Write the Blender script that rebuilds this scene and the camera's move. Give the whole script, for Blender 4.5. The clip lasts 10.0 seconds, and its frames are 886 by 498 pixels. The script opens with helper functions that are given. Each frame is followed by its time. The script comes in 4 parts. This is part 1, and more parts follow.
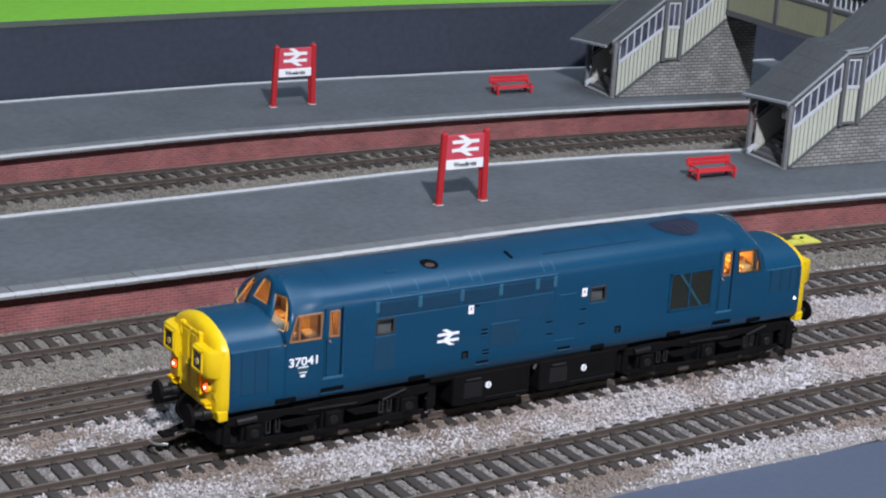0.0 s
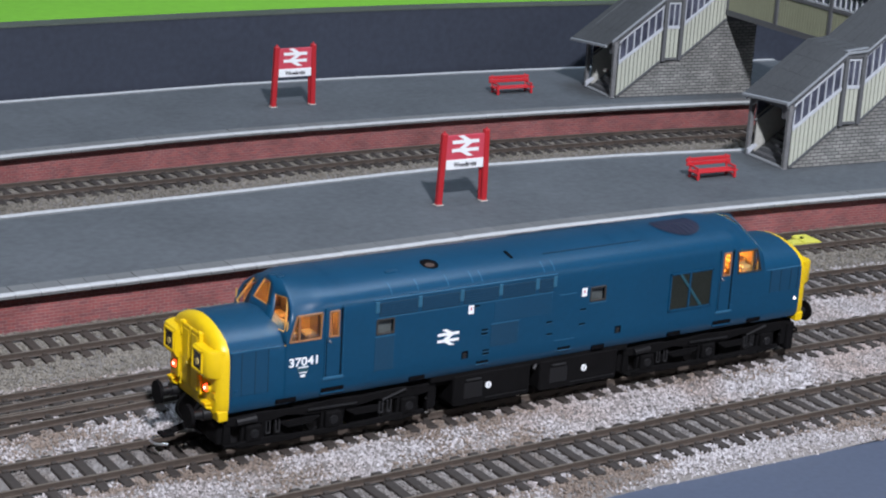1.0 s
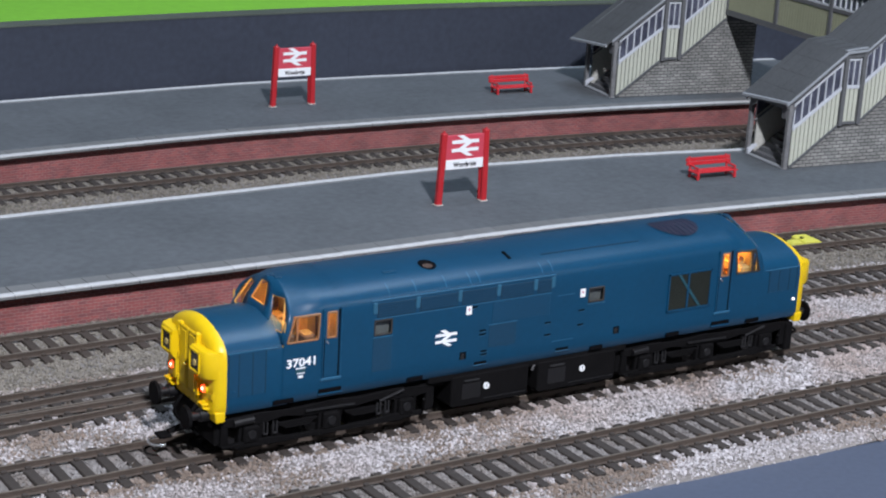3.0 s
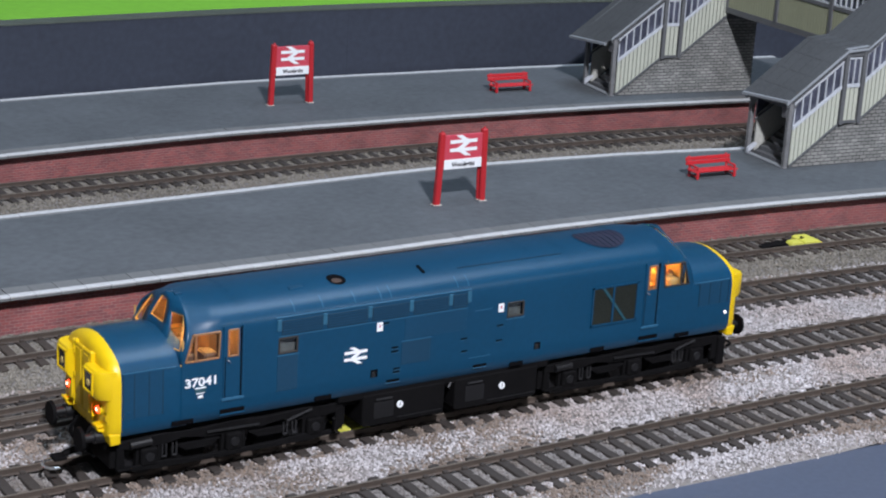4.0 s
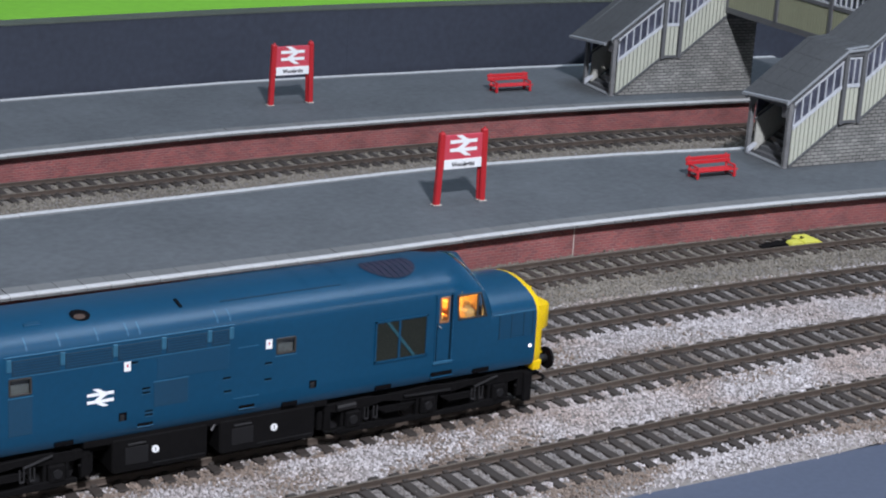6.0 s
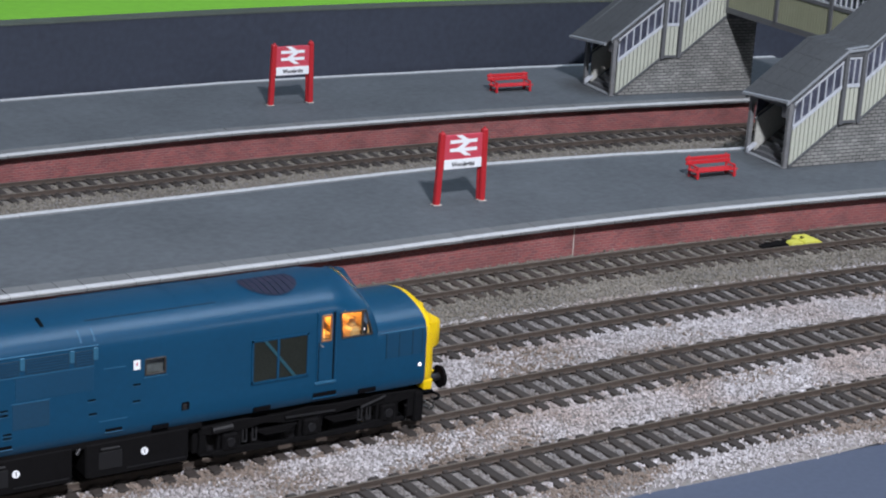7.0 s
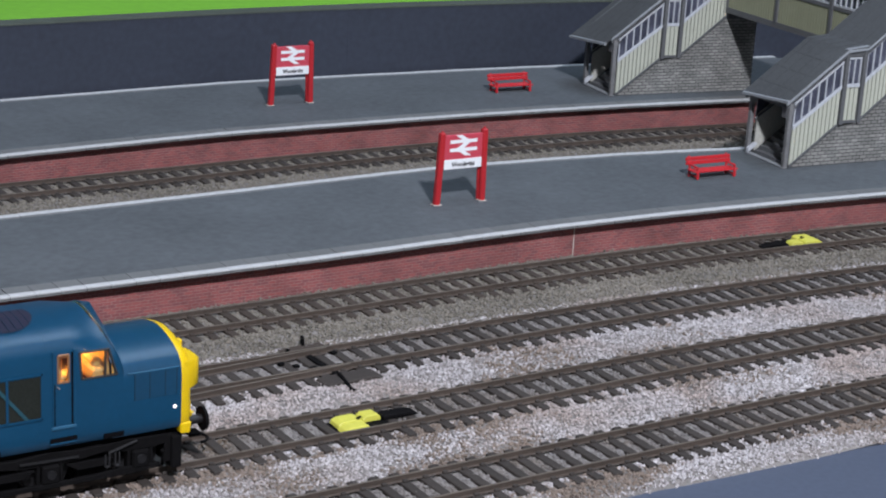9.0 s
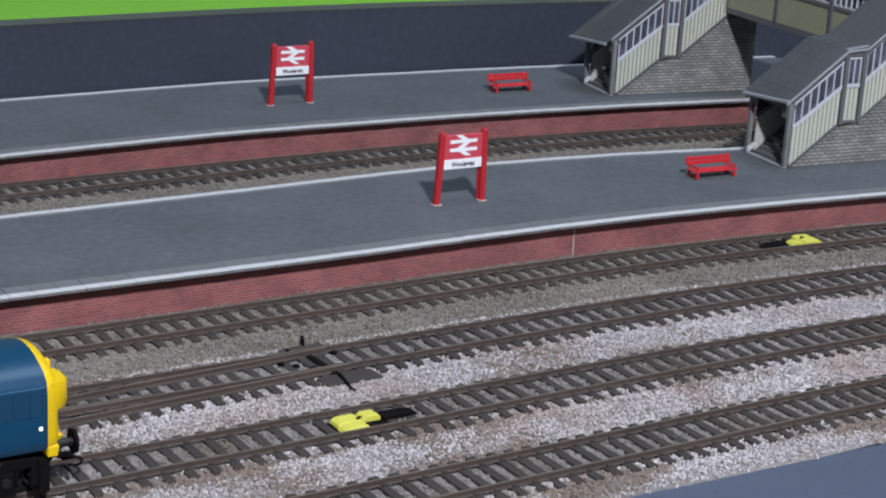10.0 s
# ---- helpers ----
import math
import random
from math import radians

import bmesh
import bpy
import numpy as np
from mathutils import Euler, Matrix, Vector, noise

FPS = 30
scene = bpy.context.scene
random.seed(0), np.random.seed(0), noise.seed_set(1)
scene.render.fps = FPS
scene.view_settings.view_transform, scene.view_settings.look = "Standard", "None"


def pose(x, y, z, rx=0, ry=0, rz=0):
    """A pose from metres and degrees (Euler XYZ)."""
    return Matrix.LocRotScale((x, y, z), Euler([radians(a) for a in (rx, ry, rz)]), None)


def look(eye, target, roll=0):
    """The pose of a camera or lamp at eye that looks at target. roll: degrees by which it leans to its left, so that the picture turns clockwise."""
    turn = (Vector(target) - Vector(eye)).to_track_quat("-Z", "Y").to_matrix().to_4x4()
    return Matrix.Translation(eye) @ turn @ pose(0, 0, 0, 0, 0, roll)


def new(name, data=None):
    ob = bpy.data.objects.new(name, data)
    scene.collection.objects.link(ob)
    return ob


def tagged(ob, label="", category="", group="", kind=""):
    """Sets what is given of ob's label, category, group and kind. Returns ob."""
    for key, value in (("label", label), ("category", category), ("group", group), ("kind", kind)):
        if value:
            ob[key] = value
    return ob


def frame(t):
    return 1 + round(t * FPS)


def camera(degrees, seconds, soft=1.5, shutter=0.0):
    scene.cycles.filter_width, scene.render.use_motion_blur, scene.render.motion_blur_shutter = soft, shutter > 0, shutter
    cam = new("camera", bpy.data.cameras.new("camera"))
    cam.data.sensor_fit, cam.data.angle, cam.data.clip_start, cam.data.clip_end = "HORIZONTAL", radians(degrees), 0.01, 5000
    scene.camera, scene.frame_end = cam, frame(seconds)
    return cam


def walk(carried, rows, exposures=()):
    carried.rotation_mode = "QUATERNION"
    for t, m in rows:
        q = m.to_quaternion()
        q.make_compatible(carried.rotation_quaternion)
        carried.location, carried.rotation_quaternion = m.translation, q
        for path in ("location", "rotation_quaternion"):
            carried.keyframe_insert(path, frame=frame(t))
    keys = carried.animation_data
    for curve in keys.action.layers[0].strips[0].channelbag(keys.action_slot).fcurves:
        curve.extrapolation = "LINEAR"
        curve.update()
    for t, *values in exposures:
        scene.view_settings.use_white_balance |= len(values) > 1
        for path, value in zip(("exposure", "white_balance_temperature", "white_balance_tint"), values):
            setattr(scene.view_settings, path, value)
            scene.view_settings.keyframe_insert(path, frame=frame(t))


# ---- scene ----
# All plans below are in millimetres (a 1:76 model railway); MM turns them into metres.
MM = 0.001
cam = camera(26.64, 10.0, soft=2.1)
STAND = pose(-0.3458, -0.4762, 0.2255, 73.015, -3.224, -32.392)
LATER = pose(-0.3422, -0.4722, 0.2270, 72.81, -3.20, -32.39)
walk(cam, [(0.0, STAND), (2.7, STAND), (3.9, LATER), (7.0, LATER), (10.0, LATER)],
     exposures=[(0.0, 0.09), (2.7, 0.09), (4.0, 0.06), (5.5, 0.05), (7.0, 0.01), (9.0, -0.06), (10.0, -0.07)])

# ---- light ----
world = bpy.data.worlds.new("world")
scene.world = world
world.use_nodes = True
world.node_tree.nodes["Background"].inputs[0].default_value = (0.80, 0.90, 1.0, 1)
world.node_tree.nodes["Background"].inputs[1].default_value = 0.05


def lamp(name, eye, target, size, watts, colour):
    data = bpy.data.lights.new(name, "AREA")
    data.shape, data.size, data.energy, data.color = "DISK", size, watts, colour
    ob = new(name, data)
    ob.matrix_basis = look(eye, target)
    return ob


lamp("spot_lamp", (-0.41, -1.12, 1.20), (0.05, 0.12, 0.0), 0.10, 40, (0.94, 0.955, 1.055))
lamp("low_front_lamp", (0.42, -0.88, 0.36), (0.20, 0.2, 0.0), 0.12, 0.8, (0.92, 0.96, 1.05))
# wide overhead fill, added for soft ambient light; no known source
lamp("overhead_fill", (0.5, 0.1, 1.55), (0.3, 0.2, 0.0), 0.9, 12, (0.67, 0.84, 1.06))


# ---- materials ----
def mat(name, colour, rough=0.6, metal=0.0, vary=0.15, fine=900.0, coarse=40.0, bump=0.0, island=0.0, piece=0.0, spec=0.5, second=None, emit=None, bump_scale=None, dust=None):
    """Colour varied at two scales, with fine relief; island or piece: how far single pieces differ."""
    m = bpy.data.materials.new(name)
    m.use_nodes = True
    nt = m.node_tree
    b = nt.nodes["Principled BSDF"]
    co = nt.nodes.new("ShaderNodeTexCoord")
    b.inputs["Roughness"].default_value, b.inputs["Metallic"].default_value = rough, metal
    b.inputs["Specular IOR Level"].default_value = spec
    n1, n2 = nt.nodes.new("ShaderNodeTexNoise"), nt.nodes.new("ShaderNodeTexNoise")
    for n, s in ((n1, fine), (n2, coarse)):
        n.inputs["Scale"].default_value, n.inputs["Detail"].default_value = s, 3
        nt.links.new(co.outputs["Object"], n.inputs["Vector"])
    add = nt.nodes.new("ShaderNodeMath")
    add.operation = "ADD"
    nt.links.new(n1.outputs["Fac"], add.inputs[0])
    nt.links.new(n2.outputs["Fac"], add.inputs[1])
    last = add.outputs[0]
    low, high = 0.6, 1.4
    amount = 0.0
    if island or piece:
        if island:
            info = nt.nodes.new("ShaderNodeNewGeometry").outputs["Random Per Island"]
        else:
            info = nt.nodes.new("ShaderNodeObjectInfo").outputs["Random"]
        amount = island or piece
        mul = nt.nodes.new("ShaderNodeMath")
        mul.operation = "MULTIPLY_ADD"
        mul.inputs[1].default_value = amount
        nt.links.new(info, mul.inputs[0])
        nt.links.new(last, mul.inputs[2])
        last = mul.outputs[0]
    rng = nt.nodes.new("ShaderNodeMapRange")
    rng.inputs["From Min"].default_value, rng.inputs["From Max"].default_value = low, high + amount
    nt.links.new(last, rng.inputs["Value"])
    mix = nt.nodes.new("ShaderNodeMix")
    mix.data_type = "RGBA"
    c2 = second or tuple(min(1, c * (1 + vary)) for c in colour)
    c1 = colour if second else tuple(c * (1 - vary) for c in colour)
    mix.inputs[6].default_value, mix.inputs[7].default_value = (*c1, 1), (*c2, 1)
    nt.links.new(rng.outputs[0], mix.inputs[0])
    shade = mix.outputs[2]
    if dust:
        n3 = nt.nodes.new("ShaderNodeTexNoise")
        n3.inputs["Scale"].default_value, n3.inputs["Detail"].default_value = 22, 4
        nt.links.new(co.outputs["Object"], n3.inputs["Vector"])
        r3 = nt.nodes.new("ShaderNodeMapRange")
        r3.inputs["From Min"].default_value, r3.inputs["From Max"].default_value = 0.46, 0.66
        nt.links.new(n3.outputs["Fac"], r3.inputs["Value"])
        d3 = nt.nodes.new("ShaderNodeMix")
        d3.data_type, d3.blend_type = "RGBA", "MULTIPLY"
        d3.inputs[7].default_value = (*dust, 1)
        nt.links.new(r3.outputs[0], d3.inputs[0])
        nt.links.new(shade, d3.inputs[6])
        shade = d3.outputs[2]
    nt.links.new(shade, b.inputs["Base Color"])
    if bump:
        bp = nt.nodes.new("ShaderNodeBump")
        bp.inputs["Strength"].default_value = bump
        bp.inputs["Distance"].default_value = 0.0004
        src_h = n1
        if bump_scale:
            src_h = nt.nodes.new("ShaderNodeTexNoise")
            src_h.inputs["Scale"].default_value = bump_scale
            nt.links.new(co.outputs["Object"], src_h.inputs["Vector"])
        nt.links.new(src_h.outputs["Fac"], bp.inputs["Height"])
        nt.links.new(bp.outputs[0], b.inputs["Normal"])
    if emit:
        b.inputs["Emission Color"].default_value, b.inputs["Emission Strength"].default_value = (*emit[0], 1), emit[1]
    return m


def brick_mat(name, c1, c2, mortar, width, row, joint, bump=0.5, wear=0.35):
    m = bpy.data.materials.new(name)
    m.use_nodes = True
    nt = m.node_tree
    b = nt.nodes["Principled BSDF"]
    b.inputs["Roughness"].default_value = 0.85
    b.inputs["Specular IOR Level"].default_value = 0.25
    co = nt.nodes.new("ShaderNodeTexCoord")
    sep, com = nt.nodes.new("ShaderNodeSeparateXYZ"), nt.nodes.new("ShaderNodeCombineXYZ")
    nt.links.new(co.outputs["Object"], sep.inputs[0])
    along = nt.nodes.new("ShaderNodeMath")
    along.operation = "MULTIPLY_ADD"
    along.inputs[1].default_value = 0.7
    nt.links.new(sep.outputs["Y"], along.inputs[0])
    nt.links.new(sep.outputs["X"], along.inputs[2])
    nt.links.new(along.outputs[0], com.inputs[0])
    nt.links.new(sep.outputs["Z"], com.inputs[1])
    br = nt.nodes.new("ShaderNodeTexBrick")
    br.inputs["Scale"].default_value = 1000
    br.inputs["Brick Width"].default_value, br.inputs["Row Height"].default_value = width, row
    br.inputs["Mortar Size"].default_value = joint
    br.inputs["Mortar Smooth"].default_value = 0.3
    br.inputs["Color1"].default_value, br.inputs["Color2"].default_value, br.inputs["Mortar"].default_value = (*c1, 1), (*c2, 1), (*mortar, 1)
    nt.links.new(com.outputs[0], br.inputs["Vector"])
    no = nt.nodes.new("ShaderNodeTexNoise")
    no.inputs["Scale"].default_value, no.inputs["Detail"].default_value = 55, 5
    nt.links.new(co.outputs["Object"], no.inputs["Vector"])
    rng = nt.nodes.new("ShaderNodeMapRange")
    rng.inputs["From Min"].default_value, rng.inputs["From Max"].default_value = 0.3, 0.7
    rng.inputs["To Min"].default_value, rng.inputs["To Max"].default_value = 1 - wear, 1 + wear
    nt.links.new(no.outputs["Fac"], rng.inputs["Value"])
    mul = nt.nodes.new("ShaderNodeMix")
    mul.data_type, mul.blend_type = "RGBA", "MULTIPLY"
    mul.inputs[0].default_value = 1
    nt.links.new(br.outputs["Color"], mul.inputs[6])
    nt.links.new(rng.outputs[0], mul.inputs[7])
    nt.links.new(mul.outputs[2], b.inputs["Base Color"])
    bp = nt.nodes.new("ShaderNodeBump")
    bp.inputs["Strength"].default_value, bp.inputs["Distance"].default_value, bp.invert = bump, 0.0003, True
    nt.links.new(br.outputs["Fac"], bp.inputs["Height"])
    nt.links.new(bp.outputs[0], b.inputs["Normal"])
    return m


def glass_mat(name, tint=(0.9, 0.95, 1.0), rough=0.03):
    """A thin pane: mostly clear, with a real reflection."""
    m = bpy.data.materials.new(name)
    m.use_nodes = True
    nt = m.node_tree
    out = nt.nodes["Material Output"]
    nt.nodes.remove(nt.nodes["Principled BSDF"])
    tr, gl, mx = (nt.nodes.new(k) for k in ("ShaderNodeBsdfTransparent", "ShaderNodeBsdfGlossy", "ShaderNodeMixShader"))
    tr.inputs[0].default_value = (*tint, 1)
    gl.inputs["Roughness"].default_value = rough
    mx.inputs[0].default_value = 0.07
    nt.links.new(tr.outputs[0], mx.inputs[1])
    nt.links.new(gl.outputs[0], mx.inputs[2])
    nt.links.new(mx.outputs[0], out.inputs[0])
    return m


BLUE = mat("rail_blue_paint", (0.0028, 0.0445, 0.0965), 0.34, vary=0.12, fine=500, coarse=25, bump=0.03, spec=0.42)
BLUE_DARK = mat("louvre_blue_paint", (0.005, 0.028, 0.056), 0.55, vary=0.15)
BLUE_FLANK = mat("flank_blue_paint", (0.0035, 0.043, 0.092), 0.42, vary=0.12)
BLUE_PANEL = mat("panel_blue_paint", (0.005, 0.039, 0.080), 0.48, vary=0.15)
CLIP_BLUE = mat("pale_blue_clip", (0.022, 0.10, 0.17), 0.45, vary=0.15)
# paler blue: the highlight along lips, strips and seams, put into their colour
BLUE_HIGHLIGHT = mat("blue_edge_highlight", (0.016, 0.088, 0.165), 0.5, vary=0.15)
YELLOW = mat("warning_yellow_paint", (0.70, 0.47, 0.004), 0.38, vary=0.06, fine=400, coarse=30, bump=0.02)
YELLOW_SIDE = mat("yellow_panel_paint", (0.58, 0.38, 0.004), 0.45, vary=0.08)
BLACK = mat("underframe_black", (0.0042, 0.0040, 0.0044), 0.8, spec=0.1, vary=0.35, fine=700, coarse=80, bump=0.15)
BLACK_GLOSS = mat("buffer_black", (0.007, 0.007, 0.008), 0.45, vary=0.2)
GREY_METAL = mat("dull_steel", (0.028, 0.028, 0.03), 0.5, 0.5, vary=0.3)
DARK = mat("dark_recess", (0.004, 0.004, 0.005), 0.95, spec=0.05)
GRILLE = mat("grille_mesh_grey", (0.017, 0.020, 0.017), 0.8, spec=0.1, vary=0.3, fine=1500, bump=0.4)
GRILLE_BAR = mat("grille_bar_teal", (0.012, 0.062, 0.085), 0.5)
WHITE = mat("white_lettering", (0.80, 0.82, 0.84), 0.5, vary=0.04)
SILVER = mat("bright_hook_metal", (0.75, 0.75, 0.75), 0.25, 0.9)
CAB = mat("cab_lining_ochre", (0.46, 0.27, 0.08), 0.7, vary=0.3, fine=300, coarse=120)
# browner copies of the ochre: the first cab's dimmer light put into the colour
CAB_DIM = mat("cab_bulkhead_dimmed", (0.22, 0.115, 0.04), 0.7, vary=0.4, fine=250, coarse=150)
CAB_DARK = mat("cab_dimmed_brown", (0.10, 0.05, 0.02), 0.7, vary=0.3)
CAB_GLOW = mat("cab_bulb_warm", (1.0, 0.6, 0.2), 0.5, emit=((1.0, 0.57, 0.15), 120.0))
RED_GLOW = mat("tail_lamp_red", (0.7, 0.02, 0.01), 0.3, emit=((1.0, 0.035, 0.012), 9.0))
BEAD_GLOW = mat("tail_lamp_bead", (0.9, 0.4, 0.3), 0.3, emit=((1.0, 0.42, 0.30), 10.0))
WARM_LENS = mat("marker_lens_warm", (0.55, 0.42, 0.15), 0.2)
WHITE_GLOW = mat("side_lamp_white", (0.9, 0.85, 0.85), 0.3, emit=((1.0, 0.88, 0.90), 1.0))
WINDOW_FRAME = mat("window_rubber", (0.03, 0.028, 0.026), 0.5)
WINDOW_WOOD = mat("cab_window_surround", (0.24, 0.12, 0.055), 0.5, vary=0.2)
ROOM_GREY = mat("engine_room_blind", (0.075, 0.08, 0.072), 0.6, vary=0.4, coarse=300)
GLASS = glass_mat("window_glass")
FAN = mat("fan_mesh_dark", (0.013, 0.016, 0.036), 0.45, second=(0.022, 0.018, 0.038), fine=300, coarse=110)
EXHAUST = mat("exhaust_brown", (0.055, 0.035, 0.028), 0.9, vary=0.3)
DARK_GLASS = mat("headcode_glass", (0.012, 0.013, 0.015), 0.12)

PLATFORM = mat("platform_asphalt_grey", (0.094, 0.104, 0.114), 0.85, vary=0.22, fine=260, coarse=26, bump=0.3, bump_scale=1500, spec=0.25)
SLAB = mat("coping_slab_grey", (0.150, 0.156, 0.158), 0.8, vary=0.2, fine=900, coarse=80, bump=0.2, piece=0.5, spec=0.3)
EDGE_WHITE = mat("platform_edge_white", (0.50, 0.51, 0.52), 0.7, vary=0.25, fine=500, coarse=60, bump=0.15, spec=0.3)
BRICK = brick_mat("red_brick_paper", (0.295, 0.092, 0.088), (0.195, 0.074, 0.078), (0.30, 0.19, 0.18), 3.1, 1.2, 0.10, 0.6, 0.20)
STONE = brick_mat("grey_stone_courses", (0.285, 0.285, 0.27), (0.19, 0.195, 0.187), (0.055, 0.053, 0.055), 4.2, 1.7, 0.2, 0.7, 0.24)
RAIL = mat("rusty_rail", (0.066, 0.050, 0.040), 0.7, 0.0, vary=0.3, fine=600, coarse=40, bump=0.1)
RAIL_TOP = mat("rail_running_top", (0.125, 0.105, 0.085), 0.55, 0.2, vary=0.2)
SLEEPER = mat("weathered_sleeper", (0.037, 0.030, 0.026), 0.8, vary=0.3, fine=900, coarse=60, bump=0.3, piece=0.5)
SLEEPER_DUSTY = mat("dust_brown_sleeper", (0.046, 0.034, 0.027), 0.85, vary=0.3, fine=900, coarse=60, bump=0.3, piece=0.5)
BALLAST_BED = mat("ballast_bed", (0.20, 0.185, 0.175), 0.95, vary=0.45, fine=1300, coarse=30, bump=0.8, spec=0.2)
BALLAST = mat("granite_ballast", (0.17, 0.152, 0.143), 0.85, second=(0.66, 0.635, 0.655), fine=300, coarse=11, island=0.95, spec=0.25, dust=(0.74, 0.66, 0.60))
BALLAST_BROWN = mat("rust_stained_ballast", (0.105, 0.083, 0.068), 0.9, second=(0.31, 0.25, 0.21), fine=300, coarse=14, island=0.95, spec=0.2)
BALLAST_GREY = mat("dull_grey_ballast", (0.10, 0.092, 0.086), 0.9, second=(0.33, 0.315, 0.31), fine=300, coarse=16, island=0.8, spec=0.2, dust=(0.6, 0.5, 0.4))
BALLAST_DUSTY = mat("dusty_brown_ballast", (0.072, 0.064, 0.053), 0.9, second=(0.30, 0.275, 0.235), fine=300, coarse=20, island=0.8, spec=0.2)
NAVY = mat("navy_painted_board", (0.035, 0.042, 0.060), 0.7, vary=0.2, fine=300, coarse=9, bump=0.06, spec=0.3)
NAVY_EDGE = mat("grey_board_edge", (0.07, 0.085, 0.07), 0.8, vary=0.25)
GREEN = mat("bright_green_paint", (0.17, 0.44, 0.030), 0.7, vary=0.12, fine=200, coarse=8, bump=0.1)
BLUE_BOARD = mat("slate_blue_board", (0.070, 0.086, 0.126), 0.5, vary=0.14, fine=500, coarse=9, bump=0.05)
SIGN_RED = mat("sign_red_paint", (0.42, 0.018, 0.025), 0.45, vary=0.12, bump=0.03)
SIGN_PANEL = mat("sign_panel_red", (0.52, 0.055, 0.085), 0.5, vary=0.08)
BENCH_RED = mat("bench_red_paint", (0.50, 0.020, 0.028), 0.45, vary=0.1)
INK = mat("sign_ink_black", (0.02, 0.02, 0.025), 0.6)
GLUE = mat("glue_pale", (0.55, 0.50, 0.45), 0.5)
CREAM = mat("cream_board", (0.48, 0.50, 0.42), 0.65, vary=0.08, fine=500, coarse=60, piece=0.3)
# paler post grey for the entrance, its lit look put into the colour
FB_POST_LIT = mat("lit_post_grey", (0.165, 0.168, 0.172), 0.75, vary=0.3, fine=700, coarse=120)
FB_GREY = mat("bridge_timber_grey", (0.105, 0.110, 0.116), 0.7, vary=0.2)
# olive cream, also darkened to hold the shade that lies on the span
SPAN_BOARD_SHADED = mat("shaded_olive_cream_board", (0.29, 0.305, 0.205), 0.65, vary=0.08, fine=500, coarse=60, piece=0.3)
FB_INNER = mat("bridge_inner_board", (0.42, 0.42, 0.38), 0.75, vary=0.2)
FB_GUTTER = mat("bridge_gutter_grey", (0.26, 0.28, 0.30), 0.6, vary=0.15)
FB_WHITE = mat("bridge_trim_white", (0.50, 0.53, 0.57), 0.6, vary=0.12)
# the paler second colour paints bluish reflections into the dark panes
FB_GLASS = mat("glazing_painted_reflections", (0.016, 0.018, 0.030), 0.3, second=(0.11, 0.12, 0.165), fine=110, coarse=240)
SLATE = mat("slate_roof_sheet", (0.068, 0.072, 0.076), 0.8, vary=0.18, fine=700, coarse=50, bump=0.15, spec=0.25)
AWS_YELLOW = mat("ramp_yellow_paint", (0.60, 0.58, 0.09), 0.5, vary=0.15, fine=300)
WALL_PAINT = mat("room_wall_paint", (0.42, 0.43, 0.45), 0.9, vary=0.05, fine=50, coarse=3)


# ---- mesh helpers ----
def mesh_of(name, bm, material, smooth=False):
    bmesh.ops.scale(bm, vec=(MM, MM, MM), verts=bm.verts)
    me = bpy.data.meshes.new(name)
    bm.to_mesh(me)
    bm.free()
    for m in material if isinstance(material, (list, tuple)) else (material,):
        me.materials.append(m)
    if smooth:
        me.shade_smooth()
        me.set_sharp_from_angle(angle=radians(38))
    return me


def part(name, bm, material, parent, label="", at=None, smooth=False):
    """One mesh object under a thing or a part."""
    ob = new(name, mesh_of(name, bm, material, smooth) if isinstance(bm, bmesh.types.BMesh) else bm)
    ob.parent = parent
    if at is not None:
        ob.matrix_basis = at
    return tagged(ob, label)


def thing(name, label, category, at=None, group="", kind=""):
    ob = new(name)
    ob.empty_display_size = 0.01
    if at is not None:
        ob.matrix_basis = at
    return tagged(ob, label, category, group, kind)


def mm(x, y, z, rx=0, ry=0, rz=0):
    return pose(x * MM, y * MM, z * MM, rx, ry, rz)


def bevel(bm, width, seg=1):
    if width:
        bmesh.ops.bevel(bm, geom=bm.edges[:], offset=width, segments=seg, affect="EDGES", clamp_overlap=True)
    return bm


def box(x0, x1, y0, y1, z0, z1, r=0.0, bm=None, seg=1):
    b = bmesh.new()
    m = Matrix.Translation(((x0 + x1) / 2, (y0 + y1) / 2, (z0 + z1) / 2)) @ Matrix.Diagonal((abs(x1 - x0), abs(y1 - y0), abs(z1 - z0), 1))
    bmesh.ops.create_cube(b, size=1, matrix=m)
    bevel(b, r, seg)
    return join(bm, b)


def join(bm, b):
    if bm is None:
        return b
    me = bpy.data.meshes.new("scratch")
    b.to_mesh(me)
    b.free()
    bm.from_mesh(me)
    bpy.data.meshes.remove(me)
    return bm


def rod(a, b, r0, r1=None, seg=12, bm=None):
    """A round bar from a to b."""
    a, b = Vector(a), Vector(b)
    q = (b - a).to_track_quat("Z", "Y").to_matrix().to_4x4()
    out = bmesh.new()
    bmesh.ops.create_cone(out, cap_ends=True, segments=seg, radius1=r0, radius2=r0 if r1 is None else r1, depth=(b - a).length, matrix=Matrix.Translation((a + b) / 2) @ q)
    return join(bm, out)


def prism(poly, y0, y1, bm=None, r=0.0):
    """A plate: the outline poly of (x, z) carried from y0 to y1."""
    out = bmesh.new()
    f = [out.verts.new((x, y0, z)) for x, z in poly]
    g = [out.verts.new((x, y1, z)) for x, z in poly]
    n = len(poly)
    out.faces.new(f)
    out.faces.new(g[::-1])
    for i in range(n):
        out.faces.new((f[i], g[i], g[(i + 1) % n], f[(i + 1) % n]))
    bmesh.ops.recalc_face_normals(out, faces=out.faces[:])
    bevel(out, r)
    return join(bm, out)


